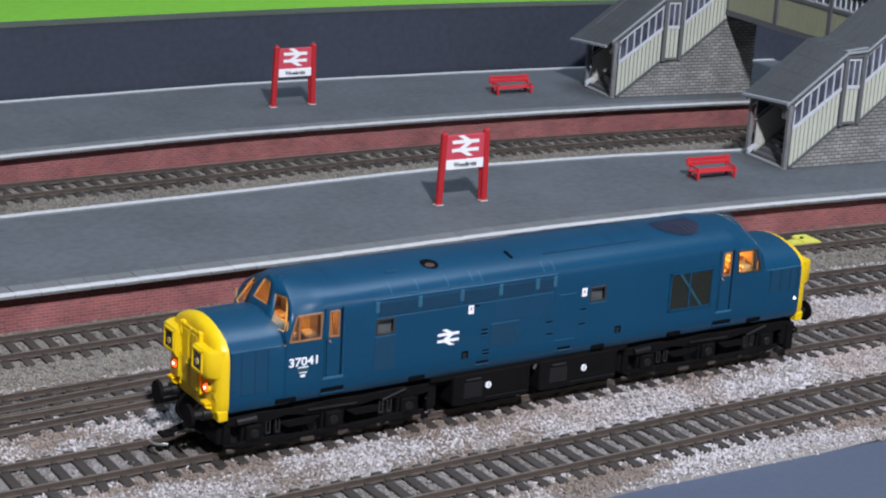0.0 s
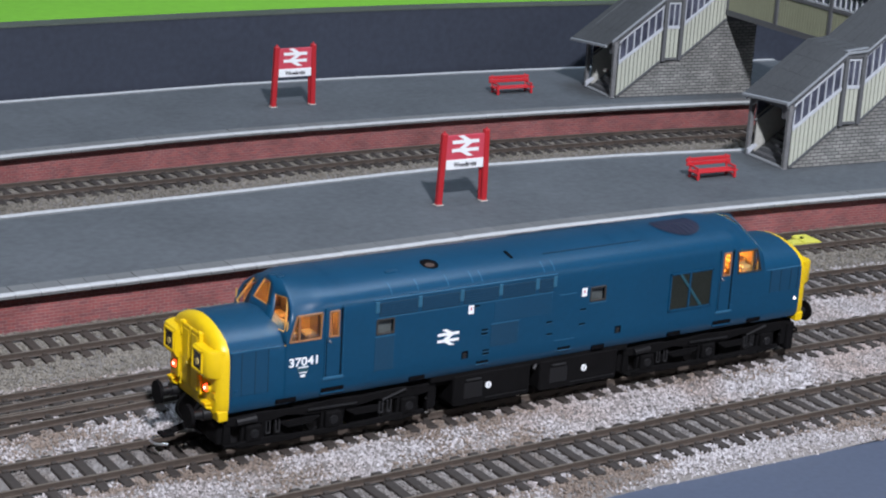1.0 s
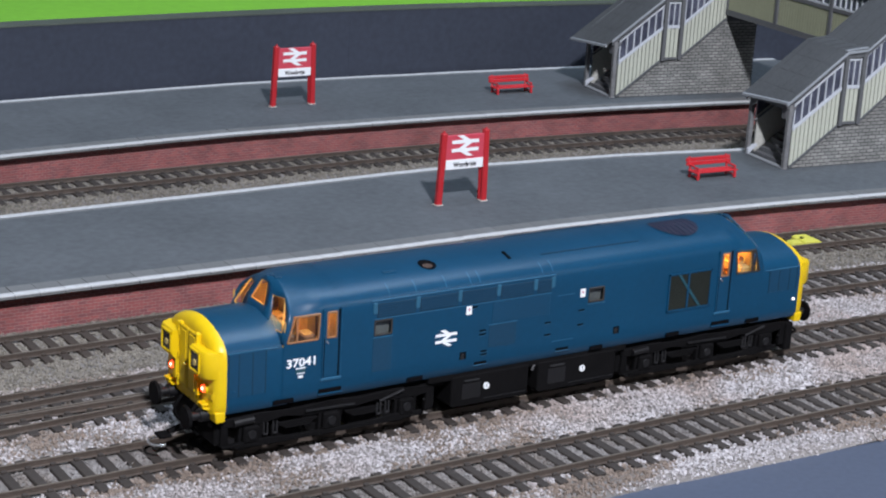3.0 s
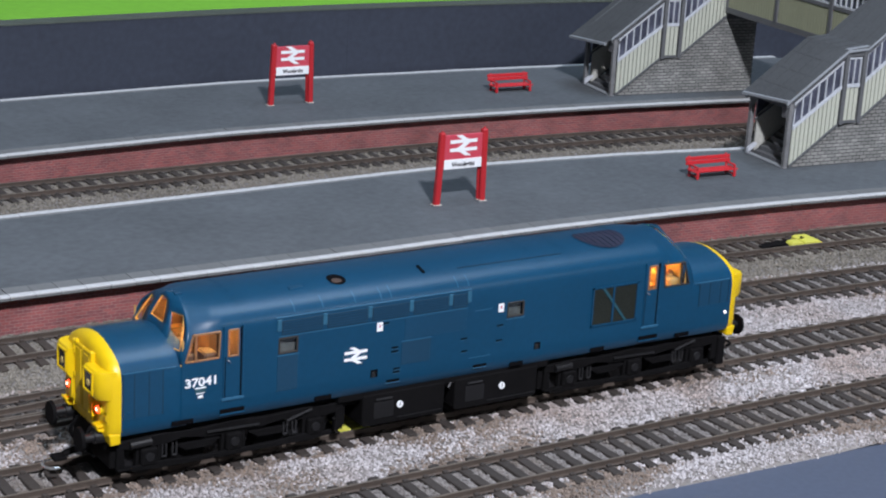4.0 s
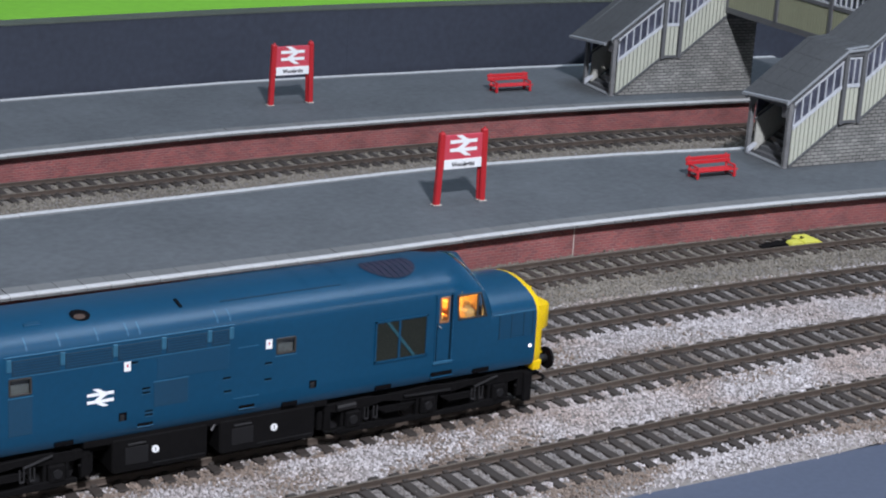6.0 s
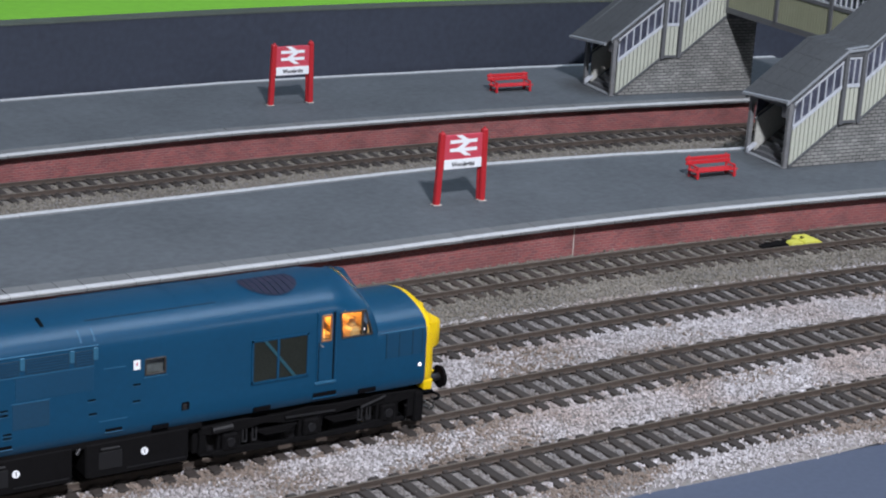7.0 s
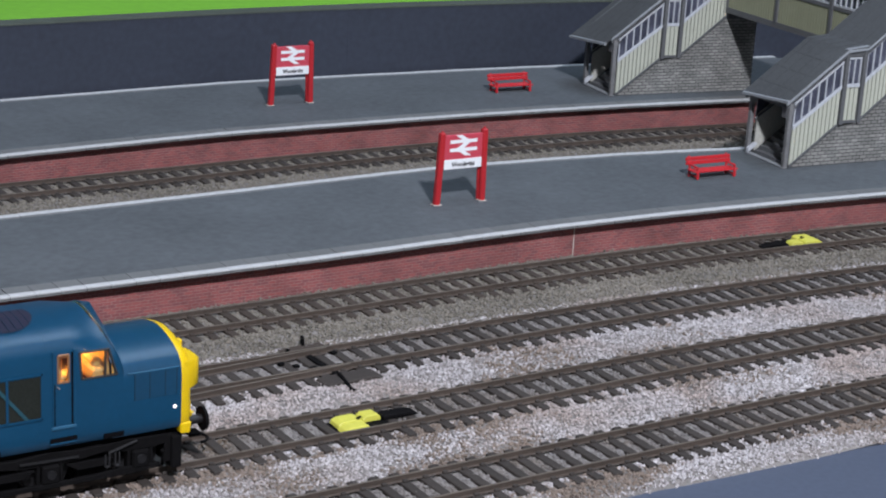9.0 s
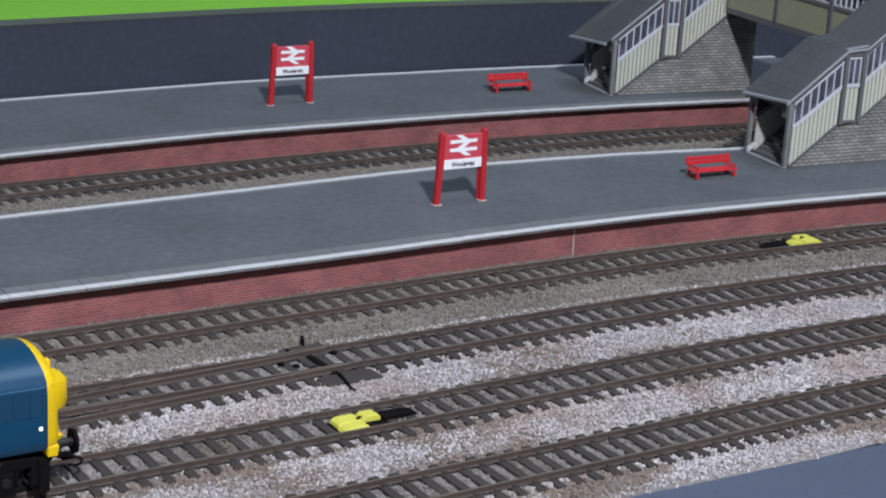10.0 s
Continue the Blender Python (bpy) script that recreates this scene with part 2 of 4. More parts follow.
def loft(rings, cap=False):
    """Skin over rings of equal length."""
    bm = bmesh.new()
    vs = [[bm.verts.new(p) for p in ring] for ring in rings]
    for a, b in zip(vs, vs[1:]):
        for i in range(len(a) - 1):
            bm.faces.new((a[i], b[i], b[i + 1], a[i + 1]))
    if cap:
        for ring in (vs[0], vs[-1]):
            bm.faces.new(ring)
    bmesh.ops.recalc_face_normals(bm, faces=bm.faces[:])
    return bm


# ---- the line of the layout: straight, then bending gently ----
def bend(x):
    d = max(0.0, x - 50.0)
    return -2.8e-4 * d * d if d < 260 else -18.928 - 0.1456 * (d - 260)


def bend_angle(x):
    d = min(max(0.0, x - 50.0), 260.0)
    return math.degrees(math.atan(-5.6e-4 * d))


XS = [-420, -300, -200, -135, -100, -69, -30, 0, 10, 30, 43, 50] + list(range(70, 321, 20)) + [400, 500, 600]


def sweep(name, outline, material, parent, xs=None, smooth=False, label="", extra=None):
    """Carry a closed outline of (y, z) along the line of the layout."""
    xs = xs or XS
    rings = []
    for x in xs:
        o = extra(x) if extra else 0.0
        ring = [(x, y + bend(x) + o, z) for y, z in outline]
        rings.append(ring + ring[:1])
    bm = loft(rings)
    bmesh.ops.remove_doubles(bm, verts=bm.verts[:], dist=0.001)
    bmesh.ops.holes_fill(bm, edges=[e for e in bm.edges if e.is_boundary], sides=0)
    bmesh.ops.recalc_face_normals(bm, faces=bm.faces[:])
    return part(name, bm, material, parent, label, smooth=smooth)


# ---- room and boards ----
def room():
    for name, b in (("wall_south", (-2600, 2600, -2720, -2600, -900, 1700)), ("wall_north", (-2600, 2600, 2600, 2720, -900, 1700)),
                    ("wall_west", (-2720, -2600, -2720, 2720, -900, 1700)), ("wall_east", (2600, 2720, -2720, 2720, -900, 1700)),
                    ("ceiling", (-2720, 2720, -2720, 2720, 1700, 1800)), ("floor", (-2720, 2720, -2720, 2720, -1000, -900))):
        ob = part(name, box(*b), WALL_PAINT, None)
        tagged(ob, "plain grey painted room surface round the layout", name.split("_")[0], kind="structure")


def boards():
    g = part("ground", box(-700, 900, -85, 1200, -900, -6.0), BALLAST_BED, None)
    tagged(g, "flat grey baseboard under the ballast", "baseboard", kind="structure")
    rings = []
    for x in range(-420, 621, 20):
        e = -78.1 - 0.032 * (x + 13)
        rings.append([(x, e, -6.2), (x, e, -4.6), (x, e - 0.6, -4.2), (x, -420, -4.2), (x, -420, -900)])
    b = part("pavement", loft(rings), BLUE_BOARD, None)
    tagged(b, "flat slate-blue painted board in front of the tracks", "board", kind="structure")
    wall = thing("backdrop", "dark navy painted backboard behind the far platform", "backboard", kind="structure")
    sweep("board", [(410, -6), (410, 47.6), (421, 47.6), (421, -6)], NAVY, wall)
    sweep("board_edge", [(409.6, 47.6), (409.6, 48.5), (421, 48.5), (421, 47.6)], NAVY_EDGE, wall)
    part("seam", box(166, 166.5, 410.0 + bend(166) - 0.12, 411 + bend(166), 14, 47), NAVY, wall)
    shelf = sweep("ground_upper", [(421, 30), (421, 48.9), (1400, 48.9), (1400, 30)], GREEN, None)
    tagged(shelf, "bright green painted upper board beyond the backboard", "board", kind="structure")


# ---- tracks ----
TRACKS = {"a": -52.5, "b": 0.0, "c": 52.0, "d": 103.6, "e": 290.5}
PITCH = {"a": 6.95, "b": 7.42, "c": 7.15, "d": 7.05, "e": 7.0}
SLEEPER_X = {"a": (-124.9, 260), "b": (-233.9, 420), "c": (-234.2, 420), "d": (-235.0, 420), "e": (-155.0, 430)}


def fork(x):
    """How far the branch of the turnout has left its line."""
    return -6.2 * (min(max(0.0, -38 - x), 192.0) / 95) ** 1.05


def sleeper_mesh(length_front=15.0, length_back=15.0, material=None):
    bm = box(-1.65, 1.65, -length_front, length_back, -4.6, -2.05, 0.25)
    for y in (-8.7, 8.7):
        box(-0.9, 0.9, y - 1.5, y - 0.45, -2.15, -1.2, 0.2, bm)
        box(-0.9, 0.9, y + 0.45, y + 1.5, -2.15, -1.2, 0.2, bm)
    return mesh_of("sleeper", bm, material or SLEEPER)


def rail(parent, y, xs=None, extra=None, dz=0.0):
    foot = [(y - 0.8, -2.1), (y - 0.8, -1.9), (y - 0.3, -1.65), (y - 0.3, -0.75), (y - 0.45, -0.55), (y - 0.45, -0.05), (y + 0.45, -0.05), (y + 0.45, -0.55), (y + 0.3, -0.75), (y + 0.3, -1.65), (y + 0.8, -1.9), (y + 0.8, -2.1)]
    head = [(y - 0.34, -0.05), (y - 0.26, 0.02), (y + 0.26, 0.02), (y + 0.34, -0.05)]
    sweep("rail", [(a, b + dz) for a, b in foot], RAIL, parent, xs=xs, extra=extra)
    sweep("rail_head", [(a, b + dz) for a, b in head], RAIL_TOP, parent, xs=xs, extra=extra)


def tracks():
    rnd = random.Random(5)
    plain, dusty = sleeper_mesh(), sleeper_mesh(material=SLEEPER_DUSTY)
    for key, y in TRACKS.items():
        t = thing("railway_track", "brown weathered model track with dark sleepers in ballast", "track", group="parallel tracks")
        rail(t, y - 8.7)
        rail(t, y + 8.7)
        if key == "c":
            t["label"] = "brown weathered model track with a turnout branching off"
            left = [-420, -300] + list(range(-230, -39, 10)) + [-38]
            rail(t, y - 8.7, left, lambda x: fork(x) - 0.5, -0.07)
            rail(t, y + 8.7, left, lambda x: fork(x) - 0.8, -0.07)
            # check rails beside the running rails of the branch
            check = list(range(-230, -109, 10))
            rail(t, y - 6.9, check, None, -0.1)
        x0, x1 = SLEEPER_X[key]
        n = int((x1 - x0) / PITCH[key])
        for i in range(n):
            x = x0 + i * PITCH[key] + rnd.uniform(-0.25, 0.25)
            me = dusty if key == "d" else plain
            if key == "c" and x < -27:
                me = sleeper_mesh(17.0 - 0.5 * fork(x), 15.0)
            part("sleeper", me, None, t, at=mm(x, y + bend(x), rnd.uniform(-0.15, 0.05), 0, 0, bend_angle(x) + rnd.uniform(-1.3, 1.3)))


def ballast():
    """The bed between and beside the tracks, and its loose stones."""
    rnd = np.random.RandomState(3)
    holder = thing("ballast", "pale granite ballast heaped between the tracks", "ballast", kind="stuff")
    for k, (ya, yb, za) in enumerate(((-81.5, 121.5, -3.6), (219, 305, -3.8))):
        xs = list(range(-420, 621, 20))
        ys = np.arange(ya, yb + 0.1, 1.5)
        rings = []
        for x in xs:
            rings.append([(x, float(y) + bend(x), height(float(y), x) - 0.25) for y in ys])
        part("bed", loft(rings), BALLAST_BED, holder, smooth=True)

    def dirt(x, y):
        """Where rust and oil have browned the stones: along the sleeper ends and in wandering patches."""
        out = np.zeros(len(x))
        for i, (a, b) in enumerate(zip(x, y)):
            near = max(max(0.0, 1.0 - abs(abs(b - TRACKS[k]) - 15.0) / 6.5) * (1.0 if b < TRACKS[k] else 0.6) for k in "ab")
            left = min(max((90.0 - a) / 190.0, 0.0), 1.0)
            patch = noise.noise(Vector((a * 0.022, b * 0.035, 3.7))) + 0.5 * noise.noise(Vector((a * 0.07, b * 0.11, 9.1)))
            spill = max(0.0, 1.2 - math.hypot((a + 12) / 26, (b + 70) / 9))
            out[i] = 0.50 * near + 0.26 * left + 0.85 * patch + spill
        return out

    def stones(name, n, xr, yr, size, material, keep=None, second=None):
        x = rnd.uniform(*xr, n)
        y = rnd.uniform(*yr, n)
        if keep is not None:
            ok = keep(x, y)
            x, y = x[ok], y[ok]
        n = len(x)
        z = np.array([height(b, a) for a, b in zip(x, y)])
        r = size * rnd.uniform(0.55, 1.25, n)
        base = np.array([(1, 0, 0), (-1, 0, 0), (0, 1, 0), (0, -1, 0), (0, 0, 1), (0, 0, -1)], float)
        tri = np.array([(0, 2, 4), (2, 1, 4), (1, 3, 4), (3, 0, 4), (2, 0, 5), (1, 2, 5), (3, 1, 5), (0, 3, 5)])
        v = base[None] * rnd.uniform(0.6, 1.3, (n, 6, 1)) + rnd.uniform(-0.25, 0.25, (n, 6, 3))
        a = rnd.uniform(0, 6.283, n)
        t = rnd.uniform(-0.7, 0.7, n)
        c, s = np.cos(a)[:, None], np.sin(a)[:, None]
        vx, vy = v[..., 0] * c - v[..., 1] * s, v[..., 0] * s + v[..., 1] * c
        c, s = np.cos(t)[:, None], np.sin(t)[:, None]
        vx, vz = vx * c - v[..., 2] * s, vx * s + v[..., 2] * c
        p = np.stack([vx, vy, vz], 2) * r[:, None, None]
        off = np.stack([x, y + np.array([bend(q) for q in x]), z + rnd.uniform(-0.3, 0.35, n)], 1)
        p = ((p + off[:, None]) * MM).reshape(-1, 3)
        f = (tri[None] + (np.arange(n) * 6)[:, None, None]).reshape(-1, 3)
        me = bpy.data.meshes.new(name)
        me.from_pydata(p.tolist(), [], f.tolist())
        me.materials.append(material)
        if second:
            me.materials.append(second)
            brown = (dirt(x, y) + rnd.uniform(-0.28, 0.28, n) > 0.48).astype(np.int32)
            me.polygons.foreach_set("material_index", np.repeat(brown, 8))
        ob = new(name, me)
        ob.parent = holder
        tagged(ob, kind="stuff")

    def clear(x, y):
        """Not on rails or thickly on sleepers."""
        ok = y > -78.6 - 0.032 * (x + 13) + 0.8 * np.sin(x * 0.9) * np.sin(x * 0.23)
        for key, c in TRACKS.items():
            d = np.abs(y - c)
            ok &= np.abs(d - 8.7) > 1.1
            x0 = SLEEPER_X[key][0]
            p = PITCH[key]
            phase = np.abs((x - x0 + p / 2) % p - p / 2)
            long = 15.1 + (np.array([2.0 * (q < -27) - 0.5 * fork(q) for q in x]) * (y < c) if key == "c" else 0)
            ok &= ~((d < long) & (phase < 1.85) & (rnd.rand(len(x)) < 0.93))
        f = np.array([fork(q) for q in x])
        ok &= ~((x < -45) & (np.abs(y - 52 + 8.7 - f) < 1.3))
        ok &= ~((x < -45) & (np.abs(y - 52 - 8.7 - f) < 1.3))
        return ok

    def inside(x, y):
        return np.min([np.abs(y - c) for c in TRACKS.values()], 0) < 9.5

    stones("stone", 110000, (-175, 270), (-84.0, 70), 0.55, BALLAST, lambda x, y: clear(x, y) & ~inside(x, y), BALLAST_BROWN)
    stones("inner_stone", 90000, (-175, 270), (-62, 62), 0.54, BALLAST_GREY, lambda x, y: clear(x, y) & inside(x, y))
    stones("dusty_stone", 46000, (-175, 300), (64, 121), 0.54, BALLAST_DUSTY, clear)
    stones("far_stone", 34000, (-130, 400), (250, 305), 0.55, BALLAST_DUSTY, clear)


def height(y, x):
    """The ballast's surface: level with the sleepers, low between the rails, heaped between tracks."""
    d = min(abs(y - c) for c in TRACKS.values())
    if x < -27 and 20 < y < 52:
        d = max(0.0, min(d, abs(y - 52) - 5.0))
    base = -2.95 if d < 15.0 else -3.0 + 0.7 * min(1, (d - 15.0) / 5)
    lip = -75.5 - 0.032 * (x + 13)
    if y < lip:
        base -= (lip - y) * 0.45
    return base + 0.35 * noise.noise(Vector((x * 0.06, y * 0.12, 1.5))) + 0.3 * noise.noise(Vector((x * 0.3, y * 0.3, 7)))


# ---- platforms ----
def slab_mesh(depth, w0, w1):
    """A coping stone whose outer edge, from w0 to w1, is painted white."""
    bm = box(-4.58, 4.58, 0.05, depth - 0.05, -1.6, 0, 0.15)
    lip = box(-4.62, 4.62, w0, w1, -0.55, 0.16, 0.14)
    for f in lip.faces:
        f.material_index = 1
    return mesh_of("coping_stone", join(bm, lip), [SLAB, EDGE_WHITE])


def platform(name, front, back, label, lead, trail):
    """lead and trail: how far the hand-laid front and back edges wander, as (x, offset) pairs."""
    ef = lambda x: float(np.interp(x, [q[0] for q in lead], [q[1] for q in lead]))
    eb = lambda x: float(np.interp(x, [q[0] for q in trail], [q[1] for q in trail]))
    p = thing(name, label, "platform", kind="structure")
    sweep("brick_wall", [(front + 5.2, -6), (front + 5.2, 10.3), (front + 7, 10.3), (front + 7, -6)], BRICK, p, label="red brick paper platform face", extra=ef)
    rings = []
    for x in XS:
        a, b = front + 10.3 + bend(x) + ef(x), back - 5.5 + bend(x) + eb(x)
        rings.append([(x, a, 8), (x, a, 11.9), (x, b, 11.9), (x, b, 8)])
    part("surface", loft(rings), PLATFORM, p, "dark grey asphalt-textured platform surface")
    sweep("back_wall", [(back - 3.5, -6), (back - 3.5, 10.3), (back - 1, 10.3), (back - 1, -6)], BRICK, p, extra=eb)
    front_slab, back_slab = slab_mesh(10.2, -0.1, 2.9), slab_mesh(5.6, 2.2, 5.75)
    rnd = random.Random(len(label))
    for i in range(70):
        x = -200 + i * 9.3
        for y, me, e in ((front + 0.15, front_slab, ef), (back - 5.6, back_slab, eb)):
            lean = math.degrees(math.atan((e(x + 4) - e(x - 4)) / 8))
            part("coping_stone", me, None, p, at=mm(x, y + bend(x) + e(x), 12.02 + rnd.uniform(-0.06, 0.04), 0, 0, bend_angle(x) + lean + rnd.uniform(-0.3, 0.3)))
    return p


def platforms():
    p = platform("platform_1", 117.2, 217.0, "island platform with grey surface and white edges",
                 [(-134, 1.8), (-60, 0.4), (8, -0.6), (105, 0.3), (300, 0)], [(-100, -3.5), (0, -2.5), (105, 0.5), (200, -3.0), (262, -8.0), (330, -10)])
    part("wall_joint", box(113.6, 114.0, 122.6 + bend(113.6) - 0.05, 123.2 + bend(113.6), -3, 9.8), GLUE, p, "pale joint in the brick paper")
    platform("platform_2", 302.6, 406.5, "far platform with grey surface and white edges",
             [(-100, -2.6), (-69, -2.0), (0, 1.2), (43, 2.2), (110, 0.5), (200, 0)], [(-60, -2.4), (20, -1.0), (93, 0.8), (200, -1.5), (300, -1.0), (400, 3.0)])


# ---- station signs, benches, track ramps ----
def arrows(width, y, m, parent, flip=1):
    """Two bars joined by a broken diagonal, a plain flat emblem facing -y; its places are turned by m."""
    s = width / 8.0
    k = -0.12
    bm = prism([(-4 * s, 0.62 * s), (4 * s, 0.62 * s), (4 * s, 1.55 * s), (-4 * s, 1.55 * s)], y, y + k)
    prism([(-4 * s, -1.55 * s), (4 * s, -1.55 * s), (4 * s, -0.62 * s), (-4 * s, -0.62 * s)], y, y + k, bm)
    for a, poly in ((0.02, [(-2.5, 2.75), (-0.6, 2.75), (2.3, 1.0), (0.4, 1.0)]), (0.03, [(0.5, 0.95), (2.4, 0.95), (-0.5, -0.95), (-2.4, -0.95)]), (0.02, [(-2.3, -1.0), (-0.4, -1.0), (2.5, -2.75), (0.6, -2.75)])):
        prism([(u * s * flip, v * s) for u, v in poly], y, y + k - a, bm)
    return part("emblem", bm, WHITE, parent, "white double-arrow emblem", at=m)


def text_mesh(words, size, width, bold, material):
    """Lettering as a mesh that starts at x = 0 and is as wide as told."""
    curve = bpy.data.curves.new("lettering", "FONT")
    curve.body, curve.size, curve.extrude, curve.offset = words, size * MM, 0.05 * MM, bold * MM
    tmp = bpy.data.objects.new("lettering_text", curve)
    scene.collection.objects.link(tmp)
    me = bpy.data.meshes.new_from_object(tmp.evaluated_get(bpy.context.evaluated_depsgraph_get()))
    bpy.data.objects.remove(tmp)
    me.materials.clear()
    me.materials.append(material)
    xs = [v.co.x for v in me.vertices]
    low, k = min(xs), width * MM / (max(xs) - min(xs))
    for v in me.vertices:
        v.co.x = (v.co.x - low) * k
    return me


def station_sign(x, y, tilt, turn):
    t = thing("station_sign", "red platform name sign on two posts with white nameplate", "sign", mm(x, y, 12.0, 0, tilt, turn), "station name signs")
    for foot, top, h in ((-11.3, -10.1, 31.0), (11.1, 10.6, 31.4)):
        bm = prism([(foot - 1.35, -0.2), (foot + 1.35, -0.2), (top + 1.3, h), (top - 1.3, h)], -1.3, 1.3, r=0.45)
        rod((top, 0, h - 0.2), (top, 0, h + 0.9), 0.6, 0.35, 10, bm)
        part("post", bm, SIGN_RED, t)
        part("glue", box(foot - 1.9, foot + 1.7, -1.8, 1.6, -0.1, 0.25, 0.1), GLUE, t, "pale dried glue at the post")
    part("back_brace", prism([(9.3, 0.1), (10.6, 0.1), (10.0, 15.6), (8.8, 15.6)], 0.6, 1.9, r=0.3), SIGN_RED, t)
    panel = part("panel", box(-9.4, 9.4, -0.9, 0.6, 15.5, 29.8, 0.2), SIGN_PANEL, t)
    plate = part("nameplate", box(-9.2, 9.2, -1.25, -0.85, 15.2, 19.4, 0.1), WHITE, t, "white nameplate reading Woodsetts")
    part("lettering", text_mesh("Woodsetts", 2.7, 11.4, 0.10, INK), None, plate, at=mm(-5.7, -1.28, 16.3, 90, 0, 0))
    arrows(13.2, -0.95, mm(0, 0, 25.2), panel)


def bench(x, y, turn):
    t = thing("bench", "small bright red platform bench with slatted back", "bench", mm(x, y, 12.0, 0, 0, turn), "platform benches")
    for u in (-10.3, 10.3):
        bm = prism([(u - 0.65, 0), (u + 0.65, 0), (u + 0.5, 3.1), (u - 0.5, 3.1)], -5.6, -4.6, r=0.15)
        prism([(u - 0.65, 0), (u + 0.65, 0), (u + 0.5, 3.1), (u - 0.5, 3.1)], 0.8, 1.9, bm, r=0.15)
        box(u - 0.55, u + 0.55, -5.2, 1.6, 0.9, 1.5, 0.12, bm)
        box(u - 0.6, u + 0.6, -5.4, 1.8, 2.6, 3.3, 0.15, bm)
        rod((u, 1.2, 3.0), (u, 2.9, 9.3), 0.6, 0.5, 8, bm)
        rod((u, -4.9, 3.2), (u, -4.8, 5.2), 0.45, 0.45, 8, bm)
        rod((u, -5.3, 5.2), (u, 2.0, 5.6), 0.5, 0.45, 8, bm)
        part("end_frame", bm, BENCH_RED, t)
    for v in (-4.6, -2.9, -1.2, 0.4):
        part("seat_slat", box(-12.0, 12.0, v - 0.7, v + 0.7, 3.1, 3.7, 0.12), BENCH_RED, t)
    for h, v in ((6.1, 1.9), (7.9, 2.45)):
        part("back_slat", box(-12.4, 12.4, v - 0.35, v + 0.35, h - 0.85, h + 0.85, 0.15), BENCH_RED, t)


def ramp(x, y, turn):
    t = thing("track_magnet", "yellow magnet ramp with a black cover between the rails", "track magnet", mm(x, y, 0, 0, 0, turn), "magnets between the rails")
    part("base", box(-11, 8, -6.4, 5.2, -3.2, -1.9, 0.3), BLACK, t)
    part("yellow_block", prism([(-10.6, -1.9), (-1.0, -1.9), (-1.2, -0.5), (-2.2, 0.0), (-8.2, 0.0), (-9.8, -0.7)], -6.4, -1.7, r=0.2), AWS_YELLOW, t, "chipped yellow corner of the ramp")
    part("yellow_block", prism([(-10.2, -1.9), (-0.9, -1.9), (-1.2, -0.4), (-2.2, 0.2), (-8.2, 0.2), (-9.8, -0.6)], -1.3, 4.4, r=0.25), AWS_YELLOW, t)
    part("yellow_block", prism([(-0.6, -1.9), (6.4, -1.9), (6.2, -0.7), (5.2, 0.2), (0.8, 0.2), (-0.3, -0.6)], 0.0, 4.9, r=0.2), AWS_YELLOW, t)
    part("black_cover", prism([(6.8, -1.9), (20, -1.9), (19.4, -1.3), (16, -0.4), (8, -0.3), (6.8, -0.8)], -1.0, 3.6, r=0.25), BLACK, t, "black cover")
    rod_bm = rod((-3, -0.5, 0.1), (-1.5, -0.5, 0.9), 0.6, 0.4, 8)
    part("screw", rod_bm, BLACK, t)


def point_lever():
    t = thing("point_motor", "dark brown switch box and tie bar beside the turnout", "point motor", mm(-44, 33.8, -3.0, 0, 0, 3))
    part("box", prism([(-9, 0), (13, 0), (13, 0.9), (9, 1.5), (-7, 1.5), (-9, 0.9)], -2.2, 5.6, r=0.3), SLEEPER, t)
    part("lever", rod((-1, 4.0, 2.0), (-3.4, -8.8, 1.0), 0.75, 0.5, 8), BLACK, t)
    part("lever_foot", box(-5.0, -1.8, -9.2, -6.6, -0.2, 1.0, 0.3), BLACK, t)
    part("tie_bar", box(-1.3, 1.3, 2.5, 31, -0.2, 1.3, 0.2), BLACK, t)
    for x, y in ((-9.0, 18.5), (-4.6, 14.2), (4.8, 12.4), (9.4, 23.8), (-12.6, 22.6)):
        part("chair_block", box(x - 1.1, x + 1.1, y - 0.9, y + 0.9, 0.6, 1.7, 0.2), BLACK, t)
    pan = part("spring_plate", box(-6.5, 11.0, 31.0, 36.0, 0.0, 1.0, 0.25), SLEEPER_DUSTY, t, "dusty brown spring cover plate")
    part("pin", rod((4.0, 35.5, 0.6), (3.6, 35.7, 4.4), 0.8, 0.6, 8), BLACK, pan)
    part("stud", rod((-4.6, 31.6, 0.6), (-4.6, 31.6, 2.2), 0.8, 0.7, 8), BLACK, pan)


